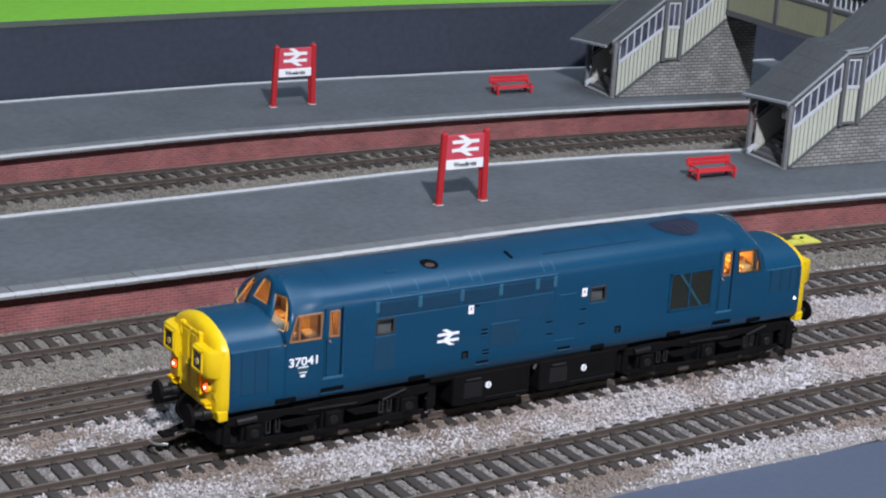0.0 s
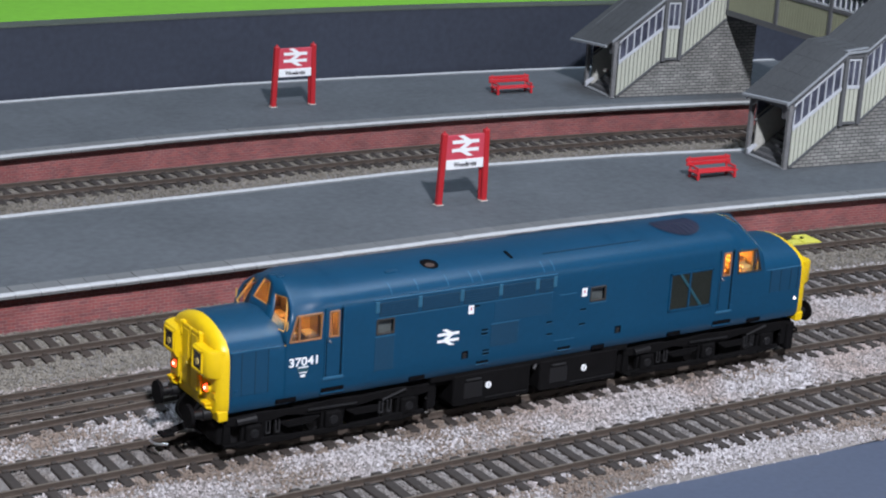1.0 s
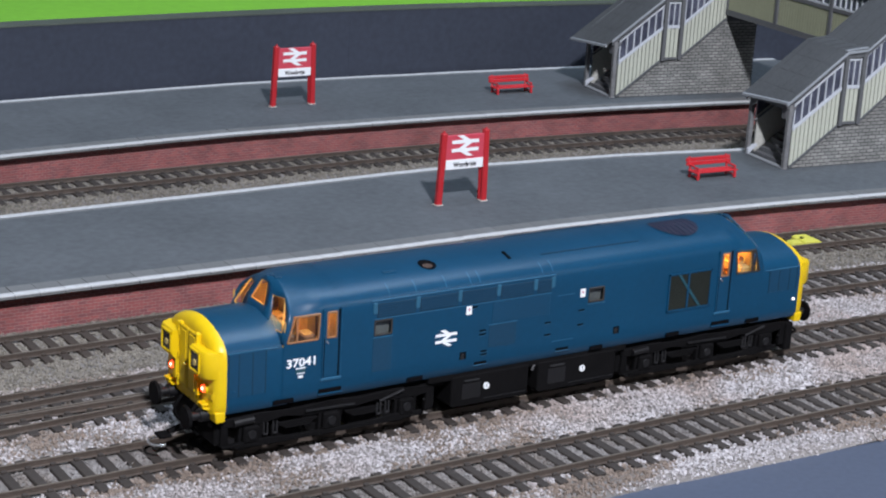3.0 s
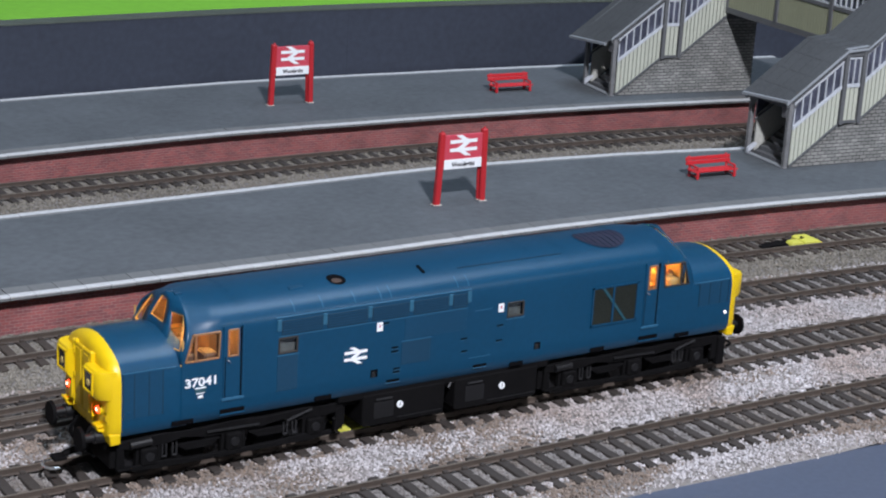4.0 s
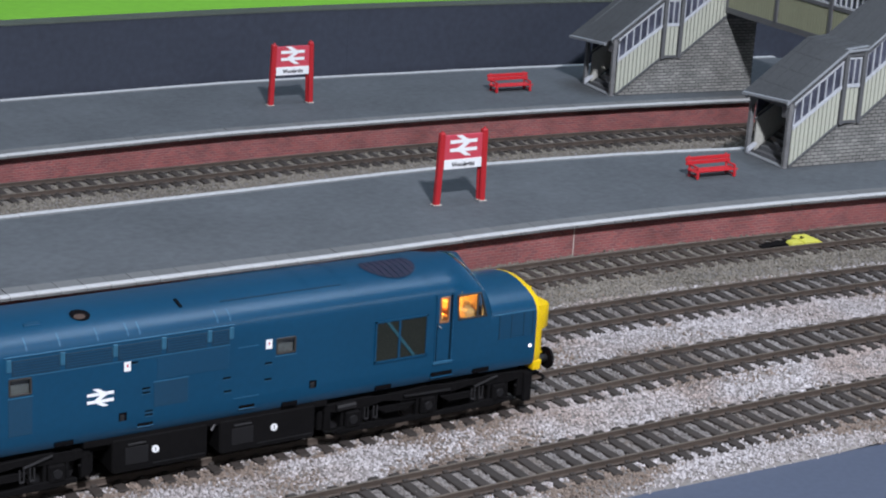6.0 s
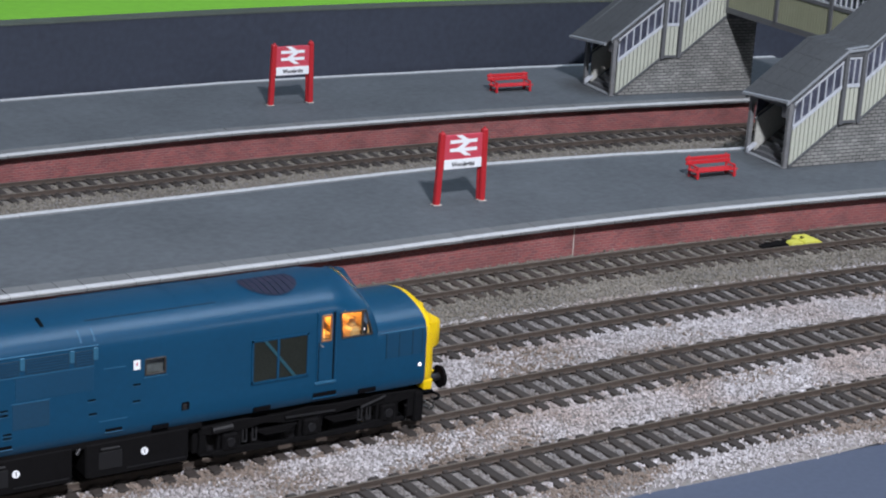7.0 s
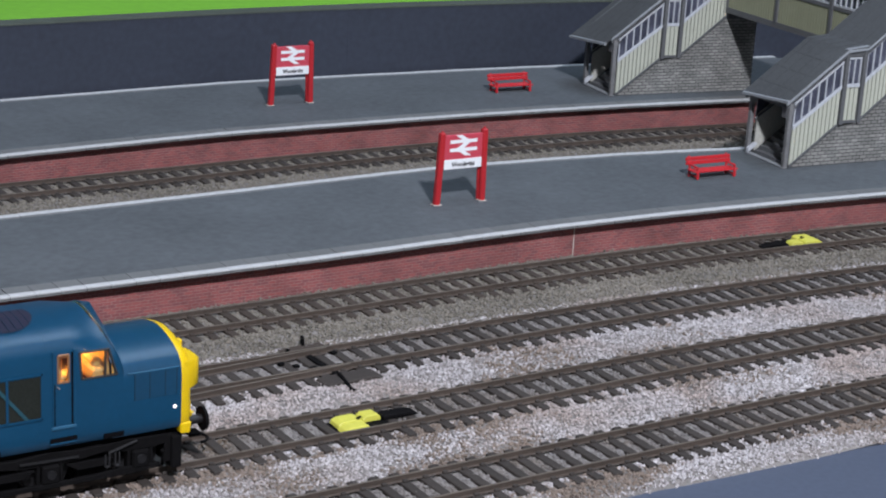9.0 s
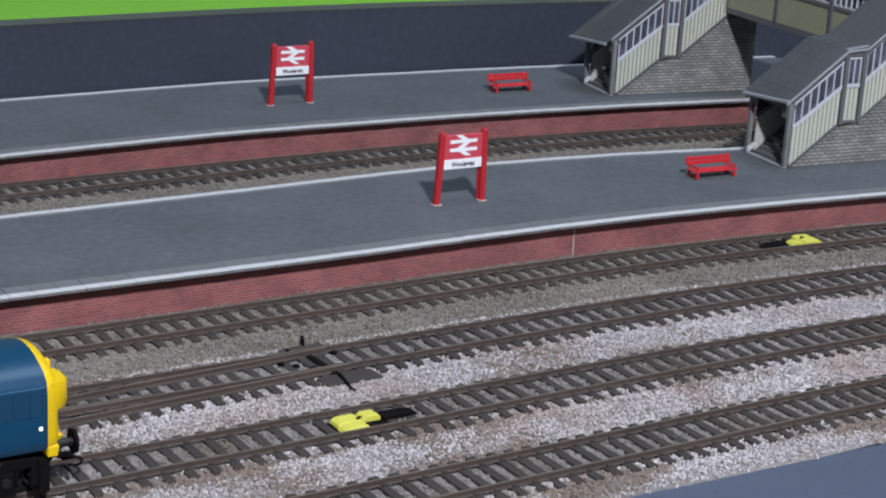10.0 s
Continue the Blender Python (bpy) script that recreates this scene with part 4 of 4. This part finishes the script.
        part("roof_horn", rod((114.0, y * 5.6, 36.8), (115.6, y * 5.4, 37.8), 0.8, 0.5, 10), YELLOW, end)
        buf = part("buffer", rod((111.5, y * 10.9, 14.1), (116.8, y * 10.9, 14.1), 2.2, 2.0, 16), BLACK_GLOSS, loco, "black sprung buffer", at=m, smooth=True)
        part("buffer_ram", rod((116.7, y * 10.9, 14.1), (120.6, y * 10.9, 14.1), 1.35, 1.3, 14), BLACK_GLOSS, buf, smooth=True)
        part("buffer_head", rod((120.4, y * 10.9, 14.1), (121.4, y * 10.9, 14.1), 3.7, 3.5, 26), BLACK, buf)
        bm = None
        for k in range(5):
            a0, a1 = k / 5, (k + 1) / 5
            q = lambda a: (114.5 + 2.6 * math.sin(a * 3.1), y * (4.6 + 1.6 * a), 15 - 9 * a)
            bm = rod(q(a0), q(a1), 0.55, 0.55, 7, bm)
        part("brake_hose", bm, BLACK, loco, at=m)
    part("door_handle", rod((115.4, 0, 26.6), (116.8, 0, 26.6), 0.9, 0.6, 10), YELLOW, end)
    part("buffer_beam", box(110.0, 113.6, -12.5, 12.5, 9.8, 16.0, 0.3), BLACK, loco, at=m)
    hook = rod((113, 0, 7.5), (121.5, 0, 5.5), 1.3, 1.0, 8)
    box(121.0, 125.0, -2.2, 2.2, 4.4, 5.4, 0.2, hook)
    c = part("coupling", hook, BLACK, loco, at=m)
    bm = None
    for k in range(8):
        a0, a1 = math.pi * k / 8, math.pi * (k + 1) / 8
        bm = rod((124.0 + 3.6 * math.sin(a0), 3.6 * math.cos(a0), 3.0), (124.0 + 3.6 * math.sin(a1), 3.6 * math.cos(a1), 3.0), 0.45, 0.45, 7, bm)
    part("coupling_loop", bm, SILVER if s < 0 else BLACK, c, "bright metal coupling loop" if s < 0 else "")
    for y in (-1, 1):
        # pale strip painted as the highlight along the nose's crease
        part("nose_crease_shine", box(94.5, 110.6, y * 17.2 - 0.2, y * 17.2 + 0.2, 34.0, 34.35, 0.08), BLUE_HIGHLIGHT, loco, at=m)
    # ribbed door panel on the nose's flank
    for y in (-1, 1):
        x0, x1, z0, z1 = (98.2, 110.6, 20.6, 34.2) if s < 0 else (96.4, 109.6, 26.0, 34.0)
        g = part("flank_panel", box(x0, x1, y * 17.4 - 0.1, y * 17.4 + 0.1, z0, z1, 0.05), BLUE_FLANK, loco, at=m)
        for x in (x0 + 0.2, x0 + (x1 - x0) * 0.36, x0 + (x1 - x0) * 0.72, x1 - 0.2):
            part("panel_seam", box(x - 0.14, x + 0.14, y * 17.5 - 0.12, y * 17.5 + 0.12, z0, z1), BLUE_DARK, g)
        part("panel_lip", box(x0 - 0.3, x1 + 0.3, y * 17.45 - 0.14, y * 17.45 + 0.14, z1, z1 + 0.3), BLUE_HIGHLIGHT, g)
        part("flank_lamp", rod((108.9, y * 17.2, 22.3), (108.9, y * 17.75, 22.3), 0.62, 0.52, 12), WHITE_GLOW if s > 0 else BLUE, loco, "small white side lamp" if s > 0 else "", at=m)


def roof_band(x, width, lift, y0, y1):
    """A strip that lies on the roof across it between two widths of the half profile."""
    pts = [(y, z) for y, z in full(SIDE) if z > 44 and y0 <= y <= y1]
    return loft([[(x + d, y * 1.004, z + lift) for y, z in pts] for d in (-width / 2, width / 2)])


def loco_details(loco, body):
    for side in (-1, 1):
        y = side * 17.7
        # cantrail louvres with pale clips and a rain strip
        for i, (a, b) in enumerate(((-61.0, -47.4), (-45.8, -32.0), (-30.4, -17.4), (-15.8, -3.2), (-1.6, 3.8))):
            g = part("louvre", box(a, b, y - 0.22 + side * -0.1, y + 0.22 + side * -0.1, 38.9, 43.3, 0.05), BLUE_DARK, body, "dark blue louvred vent")
            for k in range(5):
                part("slat", box(a + 0.4, b - 0.4, y + side * 0.10 - 0.1, y + side * 0.10 + 0.1, 39.4 + 0.8 * k, 39.7 + 0.8 * k), BLUE, g)
        for x in (-61.8, -46.6, -31.2, -16.6, -2.4, 4.5):
            part("clip", box(x - 0.75, x + 0.75, y - 0.3, y + 0.2, 40.2, 43.9, 0.2), CLIP_BLUE, body)
        # strips in paler blue, with their edge highlight in the colour
        part("rain_strip", box(-63, 5.6, side * 17.35 - 0.3, side * 17.35 + 0.3, 44.1, 44.5, 0.1), BLUE_HIGHLIGHT, body)
        part("side_strip", box(-62, 4, y - 0.2, y + 0.2, 38.35, 38.65), BLUE_HIGHLIGHT, body)
        part("engine_room_panel", box(-18.6, 3.8, y - 0.09, y + 0.09, 31.4, 38.0, 0.04), BLUE_FLANK, body)
        part("seam_strip", box(6.8, 13.4, y - 0.16, y + 0.16, 36.9, 37.15), BLUE_HIGHLIGHT, body)
        part("seam_strip", box(5.6, 13.8, y - 0.16, y + 0.16, 21.4, 21.65), BLUE_HIGHLIGHT, body)
        # radiator grille with a middle bar and a brace
        g = part("radiator_grille", box(53.0, 71.0, y - 0.15, y + 0.15, 25.7, 38.0), GRILLE, body, "grey radiator grille with a diagonal brace")
        f = None
        for a in (box(52.6, 53.2, y - 0.4, y + 0.4, 25.2, 38.5), box(70.8, 71.4, y - 0.4, y + 0.4, 25.2, 38.5), box(52.6, 71.4, y - 0.4, y + 0.4, 25.0, 25.7), box(52.6, 71.4, y - 0.4, y + 0.4, 38.0, 38.5), box(60.9, 61.6, y - 0.45, y + 0.45, 25.7, 38.0)):
            f = join(f, a)
        part("grille_frame", f, BLUE, g)
        part("brace", prism([(56.4, 37.9), (57.6, 37.9), (67.4, 25.8), (66.2, 25.8)], y - 0.4, y + 0.4), GRILLE_BAR, g)
        # cab doors: recessed line, step, handle, rails
        for s in (-1, 1):
            a, b = (-79.9, -73.3) if s < 0 else (74.1, 80.7)
            d = part("cab_door", box(a + 0.6, b - 0.6, y - 0.1, y + 0.1, 22.6, 34.6, 0.06), BLUE, body)
            part("door_frame", box(a, a + 0.55, y - 0.35, y + 0.35, 22.0, 44.2, 0.12), BLUE, d)
            part("door_frame", box(b - 0.55, b, y - 0.35, y + 0.35, 22.0, 44.2, 0.12), BLUE, d)
            part("door_gap", box(a + 0.55, a + 0.9, y - 0.13, y + 0.13, 22.4, 34.8), DARK, d)
            part("door_gap", box(b - 1.05, b - 0.55, y - 0.13, y + 0.13, 22.4, 43.6), DARK, d)
            part("door_step", box(a - 0.3, b + 0.3, y - 0.5, y + 0.5, 21.4, 22.3, 0.1), BLUE_HIGHLIGHT, d)
            part("door_handle", rod((a + 1.2, y + side * 0.5, 34.2), (a + 2.0, y + side * 0.5, 33.4), 0.32, 0.3, 6), SILVER, d)
            part("foot_slot", box(a - 0.6, b + 0.6, y - 0.15, y + 0.15, 17.5, 18.8), DARK, d)
            part("step_lip", box(a - 0.8, b + 0.8, y - 0.4, y + 0.4, 16.9, 17.4, 0.1), BLUE, d)
        # small openings along the side
        for x, z, w, h in ((-28.9, 21.9, 1.2, 1.2), (31.8, 21.9, 1.2, 1.2)):
            o = part("filler_recess", box(x - w, x + w, y - 0.12, y + 0.12, z - h, z + h), DARK, body)
            part("filler_cap", box(x - w + 0.3, x + w - 0.8, y - 0.3, y + 0.3, z - h, z + 0.6, 0.1), GREY_METAL if side < 0 else DARK, o)
        for x, z in ((-21.9, 29.3), (-21.9, 28.0), (-21.0, 22.3), (-21.0, 21.2), (3.3, 28.4), (3.6, 24.2), (16.7, 30.9), (16.7, 25.9), (-25.6, 37.6)):
            h = part("foothold", box(x - 1.15, x + 1.15, y - 0.13, y + 0.13, z - 0.28, z + 0.28), DARK, body, "dark foothold slot")
            part("foothold_lip", box(x - 1.2, x + 1.2, y - 0.26, y + 0.26, z - 0.5, z - 0.28), BLUE_HIGHLIGHT, h)
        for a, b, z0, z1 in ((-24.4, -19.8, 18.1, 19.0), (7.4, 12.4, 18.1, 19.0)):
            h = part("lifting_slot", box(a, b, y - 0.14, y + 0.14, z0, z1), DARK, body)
            part("slot_lip", box(a - 0.2, b + 0.2, y - 0.28, y + 0.28, z0 - 0.35, z0 - 0.05, 0.08), BLUE_HIGHLIGHT, h)
        for a, b in ((-49.0, -43.4), (21.7, 26.8), (53.8, 59.4), (89.4, 95.4), (-95.6, -88.8)):
            part("skirt_notch", box(a, b, min(y - side * 0.8, y - side * 0.1), max(y - side * 0.8, y - side * 0.1), 16.1, 17.5, 0.05), DARK, body, "dark notch in the lower edge")
        part("access_panel", box(-19.5, -9.0, y - 0.12, y + 0.12, 23.2, 30.6, 0.05), BLUE_PANEL, body)
        part("access_panel", box(-62.2, -55.4, y - 0.12, y + 0.12, 21.4, 32.6, 0.05), BLUE_PANEL, body)
        part("panel_lip", box(-19.8, -8.7, y - 0.22, y + 0.22, 30.7, 31.0), BLUE_HIGHLIGHT, body)
        for x in (-27.6, 16.7):
            n = part("notice", box(x - 1.0, x + 1.0, y - 0.18, y + 0.18, 35.4, 38.2), WHITE, body, "small white warning notice")
            part("notice_mark", box(x - 0.25, x + 0.25, y - 0.2, y + 0.2, 36.6, 37.5), SIGN_PANEL, n)
        for a, b, z0, z1, fm in ((-91.6, -81.2, 35.0, 42.9, WINDOW_WOOD), (82.8, 93.2, 35.0, 42.9, WINDOW_FRAME), (-78.1, -75.1, 35.0, 42.9, WINDOW_WOOD), (75.9, 78.9, 35.0, 42.9, WINDOW_WOOD), (-61.7, -55.7, 33.3, 37.9, WINDOW_FRAME), (19.4, 25.4, 33.3, 37.9, WINDOW_FRAME)):
            w = window(body, a, b, z0, z1, side, fm)
            if abs(b) < 62:
                part("sill_lip", box(a - 0.6, b + 0.6, y - 0.3, y + 0.3, z0 - 0.9, z0 - 0.6), BLUE_HIGHLIGHT, w)
                part("blind", box(a, b, side * 15.8 - 0.2, side * 15.8 + 0.2, z0 - 1, z1 + 1), ROOM_GREY, w)
            elif b - a > 5:
                x = -88.5 if a < 0 else 89.6
                part("window_bar", box(x - 0.3, x + 0.3, y - 0.25, y + 0.25, z0, z1), fm, w)
    # roof
    for x in (-72.8, -56.5, -47, -36, -27, -23.5, 0.5, 4.5, 34, 46, 73.0):
        short = x in (-56.5, -47, -36, -27, -23.5, 0.5, 4.5)
        for side in (-1, 1):
            r = (-17.5, -11.4) if short else (-17.5, 0.1)
            lo, hi = r if side < 0 else (-r[1], -r[0])
            part("roof_seam", roof_band(x, 0.5, 0.14, lo, hi), BLUE_HIGHLIGHT if short else BLUE, body)
    for y in (-10.5, 10.5):
        part("roof_strip", box(4, 44, y - 0.2, y + 0.2, 49.15, 49.5), BLUE_DARK, body)

    def roof_at(y):
        return float(np.interp(-abs(y), [-p[0] for p in SIDE[10:]], [p[1] for p in SIDE[10:]]))

    def roof_patch(name, x, y, a, b, lift, material, label, seg=24, stop=99.0):
        bm = bmesh.new()
        rim = []
        for k in range(seg):
            u, v = x + a * math.cos(6.2832 * k / seg), min(y + b * math.sin(6.2832 * k / seg), stop)
            rim.append(bm.verts.new((u, v, roof_at(v) + lift)))
        mid = bm.verts.new((x, y, roof_at(y) + lift))
        for k in range(seg):
            bm.faces.new((mid, rim[k], rim[(k + 1) % seg]))
        return part(name, bm, material, body, label)

    roof_patch("exhaust_port", -37.6, -7.4, 2.9, 3.2, 0.22, DARK, "dark round exhaust port")
    # a smaller, paler brown patch laid over the dark one
    roof_patch("exhaust_floor", -38.0, -8.4, 1.7, 1.3, 0.27, EXHAUST, "paler brown patch in the exhaust port")
    rim = roof_patch("fan_rim", 64.6, -2.6, 9.4, 9.2, 0.12, BLUE_FLANK, "worn rim of the fan opening", 32, 1.7)
    g = roof_patch("radiator_fan", 64.6, -2.6, 8.9, 8.8, 0.30, FAN, "dark fan grille in the roof", 32, 1.4)
    for k in range(7):
        x = 58.0 + 2.2 * k
        half = math.sqrt(max(0.1, 8.6 ** 2 - (x - 64.6) ** 2))
        pts = [(x, max(-2.6 - half, -11.2) * (1 - q) + 1.3 * q) for q in (0, 0.25, 0.5, 0.75, 1)]
        bm = None
        for (xa, ya), (xb, yb) in zip(pts, pts[1:]):
            bm = rod((xa, ya, roof_at(ya) + 0.34), (xb, yb, roof_at(yb) + 0.34), 0.10, 0.10, 5, bm)
        part("fan_bar", bm, BLUE_DARK, g)
    part("roof_slot", prism([(-8.9, 0), (-8.0, 0), (-8.0, 0.6), (-8.9, 0.6)], -2.2, 2.2), DARK, body, "dark slot in the roof", at=mm(0.2, -8.4, 49.55, 14, 0, 0))
    part("roof_hatch", box(-54.5, -49.5, -9.6, -7.2, 49.2, 50.0, 0.2), BLUE, body)
    part("horn_plate", box(-88.5, -86, -3, -1, 50.2, 50.9, 0.2), BLUE, body)
    # number, crest and emblem on the flanks
    for side, m in ((-1, Matrix.Identity(4)), (1, pose(0, 0, 0, 0, 0, 180))):
        part("number", text_mesh("37041", 3.7, 9.7, 0.09, WHITE), None, body, "white painted running number", at=m @ mm(-91.7, -17.82, 27.3, 90, 0, 0))
        crest = part("crest", box(-88.6, -85.2, -17.84, -17.76, 25.2, 26.7), GRILLE_BAR, body, "small pale crest", at=m)
        part("crest_line", box(-88.6, -85.2, -17.88, -17.8, 26.5, 26.9), WHITE, crest)
        part("crest_line", box(-87.7, -86.1, -17.88, -17.8, 23.6, 24.4), WHITE, crest)
        part("crest_line", box(-88.2, -85.6, -17.88, -17.8, 24.9, 25.2), WHITE, crest)
        arrows(7.9, -17.72, m @ mm(-35.6, 0, 28.8), body)


WHEELS = []


def bogie(loco, cx):
    b = new("bogie")
    b.parent = loco
    b.matrix_basis = mm(cx, 0, 0)
    tagged(b, "black six-wheel bogie")
    for side in (-1, 1):
        y = side * 14.2
        top = [(-37, 12.8), (-37, 10.6), (-31, 9.6), (-22, 9.8), (-16, 10.8), (-8, 9.6), (8, 9.6), (16, 10.8), (22, 9.8), (31, 9.6), (37, 10.6), (37, 12.8), (24, 13.4), (10, 12.8), (0, 13.6), (-10, 12.8), (-24, 13.4)]
        f = part("side_frame", prism(top, y - 0.8, y + 0.8, r=0.25), BLACK, b)
        part("lower_beam", prism([(-33, 3.4), (-24, 2.8), (24, 2.8), (33, 3.4), (33, 4.8), (22, 5.2), (13, 4.4), (-13, 4.4), (-22, 5.2), (-33, 4.8)], side * 14.9 - 0.6, side * 14.9 + 0.6, r=0.2), BLACK, f)
        for x in (-35.6, 35.6):
            part("end_post", prism([(x - 1.4, 4.2), (x + 1.4, 4.2), (x + 1.0, 11), (x - 1.0, 11)], y - 0.7, y + 0.7, r=0.2), BLACK, f)
        for x in (-27, 0, 27):
            box_part = part("axle_box", box(x - 2.6, x + 2.6, side * 14.7 - 1.2, side * 14.7 + 1.2, 4.4, 9.8, 0.5), BLACK, f)
            part("axle_cap", rod((x, side * 15.7, 7.1), (x, side * 16.3, 7.1), 1.6, 1.3, 12), BLACK_GLOSS, box_part)
            for d in (-3.6, 3.6):
                part("horn_guide", prism([(x + d - 0.5, 3.8), (x + d + 0.5, 3.8), (x + d * 0.9 + 0.5, 10.6), (x + d * 0.9 - 0.5, 10.6)], y - 0.6, y + 0.9, r=0.12), BLACK, box_part)
        for x in (-22.6, -19.4, 16.6, 19.6):
            bm = rod((x - 0.6, side * 15.9, 6.6), (x - 0.6, side * 15.9, 10.4), 0.3, 0.3, 7)
            rod((x + 0.6, side * 15.9, 6.6), (x + 0.6, side * 15.9, 10.4), 0.3, 0.3, 7, bm)
            rod((x - 0.6, side * 15.9, 6.6), (x + 0.6, side * 15.9, 6.6), 0.35, 0.35, 7, bm)
            part("spring_shackle", bm, GREY_METAL, f, "dull grey spring shackle")
        for x in (-13.2, 10.2):
            leaf = None
            for k in range(4):
                leaf = box(x - 5.4 + 0.9 * k, x + 8.4 - 0.9 * k, side * 15.2 - 0.6, side * 15.2 + 0.6, 8.8 - 0.55 * k, 9.25 - 0.55 * k, 0.08, leaf)
            part("leaf_spring", leaf, BLACK, f)
        part("brake_cylinder", rod((-33, side * 15.4, 11.6), (-26.5, side * 15.4, 11.9), 1.2, 1.2, 10), BLACK_GLOSS, f)
        part("brake_rod", rod((17, side * 15.8, 10.6), (25.6, side * 15.8, 13.0), 0.4, 0.4, 7), GREY_METAL, f)
        part("brake_lever", rod((-9, side * 15.6, 11.6), (8, side * 15.6, 11.2), 0.45, 0.45, 7), BLACK_GLOSS, f)
        part("sand_pipe", rod((34, side * 14.5, 8), (36, side * 10.5, 1.6), 0.5, 0.4, 7), BLACK, f)
        part("foot_step", box(-37.0, -32.5, side * 15.2 - 1.0, side * 15.2 + 1.0, 4.2, 4.8, 0.15), BLACK, f)
    # black filler added to stop light and view passing under the bogie
    part("bogie_light_block", box(-33, 33, -6.4, 6.4, 1.8, 8.6, 0.5), BLACK, b)
    for x in (-37.4, 37.4):
        outer = x * cx > 0 and cx > 0
        part("end_beam", box(x - 1.0, x + 2.2, -16.0, 16.0, 2.2, 12.4, 0.4) if outer else box(x - 1.0, x + 1.0, -13.8, 13.8, 4.4, 11.4, 0.4), BLACK, b)
    # more added filler, closing the gaps between the wheels to light
    for x in (-13.5, 13.5):
        part("wheel_gap_block", box(x - 5.2, x + 5.2, -12.4, 12.4, 1.6, 8.0, 0.6), BLACK, b)
    part("bolster", box(-34, 34, -11, 11, 8.2, 11.0, 0.5), BLACK, b)
    for x in (-27, 0, 27):
        bm = rod((0, -11, 0), (0, 11, 0), 1.2, 1.2, 10)
        for side in (-1, 1):
            rod((0, side * 7.6, 0), (0, side * 10.4, 0), 7.1, 7.1, 28, bm)
            rod((0, side * 7.3, 0), (0, side * 7.8, 0), 7.9, 7.9, 28, bm)
            for k in range(6):
                a = 1.0472 * k
                rod((3.9 * math.cos(a), side * 10.3, 3.9 * math.sin(a)), (3.9 * math.cos(a), side * 10.7, 3.9 * math.sin(a)), 0.9, 0.9, 8, bm)
        w = part("wheelset", bm, BLACK_GLOSS, b, "dark steel wheelset", at=mm(x, 0, 7.12))
        WHEELS.append((w, x))


def locomotive():
    loco = thing("diesel_locomotive", "blue model diesel locomotive with yellow ends and lit cabs", "locomotive", mm(-4.3, 0, 0))
    body = loco_body(loco)
    for s in (-1, 1):
        cab_front(loco, s)
        cab_inside(loco, s)
        nose_end(loco, s)
    loco_details(loco, body)
    part("underframe", box(-110, 110, -13.5, 13.5, 10.8, 15.4, 0.4), BLACK, loco)
    part("side_skirt", box(-40, 38, -16.2, 16.2, 13.2, 16.0, 0.3), BLACK, loco)
    for a, b in ((-31.6, -1.9), (1.9, 33.6)):
        tank = part("underfloor_tank", prism([(a, 14.4), (a, 4.6), (a + 0.8, 4.0), (b - 0.8, 4.0), (b, 4.6), (b, 14.4)], -16.6, 16.6, r=0.4), BLACK, loco, "black underfloor tank")
        c = -18.4 if a < 0 else 19.7
        for side in (-1, 1):
            disc = part("gauge_disc", rod((c, side * 16.5, 9.8), (c, side * 16.95, 9.8), 1.15, 1.1, 16), WHITE, tank, "white round gauge disc")
            part("gauge_hand", box(c - 0.12, c + 0.12, side * 16.95 - 0.08, side * 16.95 + 0.08, 9.3, 10.5), GREY_METAL, disc)
            part("tank_panel", box(a + 4.0, a + 11, side * 16.6 - 0.15, side * 16.6 + 0.15, 6.4, 11.6, 0.06), BLACK_GLOSS, tank)
            part("tank_rail", box(a + 4.5, a + 10.2, side * 16.8 - 0.5, side * 16.8 + 0.5, 12.3, 12.9, 0.15), GREY_METAL, tank)
            part("tank_seam", box(a + 12.5, b - 1.0, side * 16.65 - 0.15, side * 16.65 + 0.15, 5.4, 5.8), BLACK_GLOSS, tank)
    part("filler_pipe", rod((0.6, -15.8, 13.6), (-0.8, -16.6, 12.2), 0.55, 0.5, 7), GREY_METAL, loco)
    bogie(loco, -74.5)
    bogie(loco, 74.5)
    return loco


room()
boards()
platforms()
station()
LOCO = locomotive()
tracks()
ballast()

# where the locomotive has got to, in millimetres from its first stand
RUN = [(0.0, 0.0), (2.7, 0.0), (3.0, -0.6), (3.2, -3.2), (3.4, -8.6), (3.6, -15.9), (3.8, -24.0), (4.0, -32.0), (4.5, -51.9), (5.0, -73.0), (5.5, -93.2), (7.0, -155.3), (7.5, -175.4), (8.0, -196.6), (8.5, -216.6), (9.0, -237.6), (9.5, -258.0), (10.0, -277.6)]


def motions():
    walk(LOCO, [(t, mm(-4.3 + s, 0, 0)) for t, s in RUN])
    times = [0.0, 2.7] + [2.8 + 0.1 * i for i in range(73)]
    for w, x in WHEELS:
        rows = []
        for t in times:
            s = float(np.interp(t, [r[0] for r in RUN], [r[1] for r in RUN]))
            rows.append((t, mm(x, 0, 7.12, 0, math.degrees(s / 7.1), 0)))
        walk(w, rows)


motions()
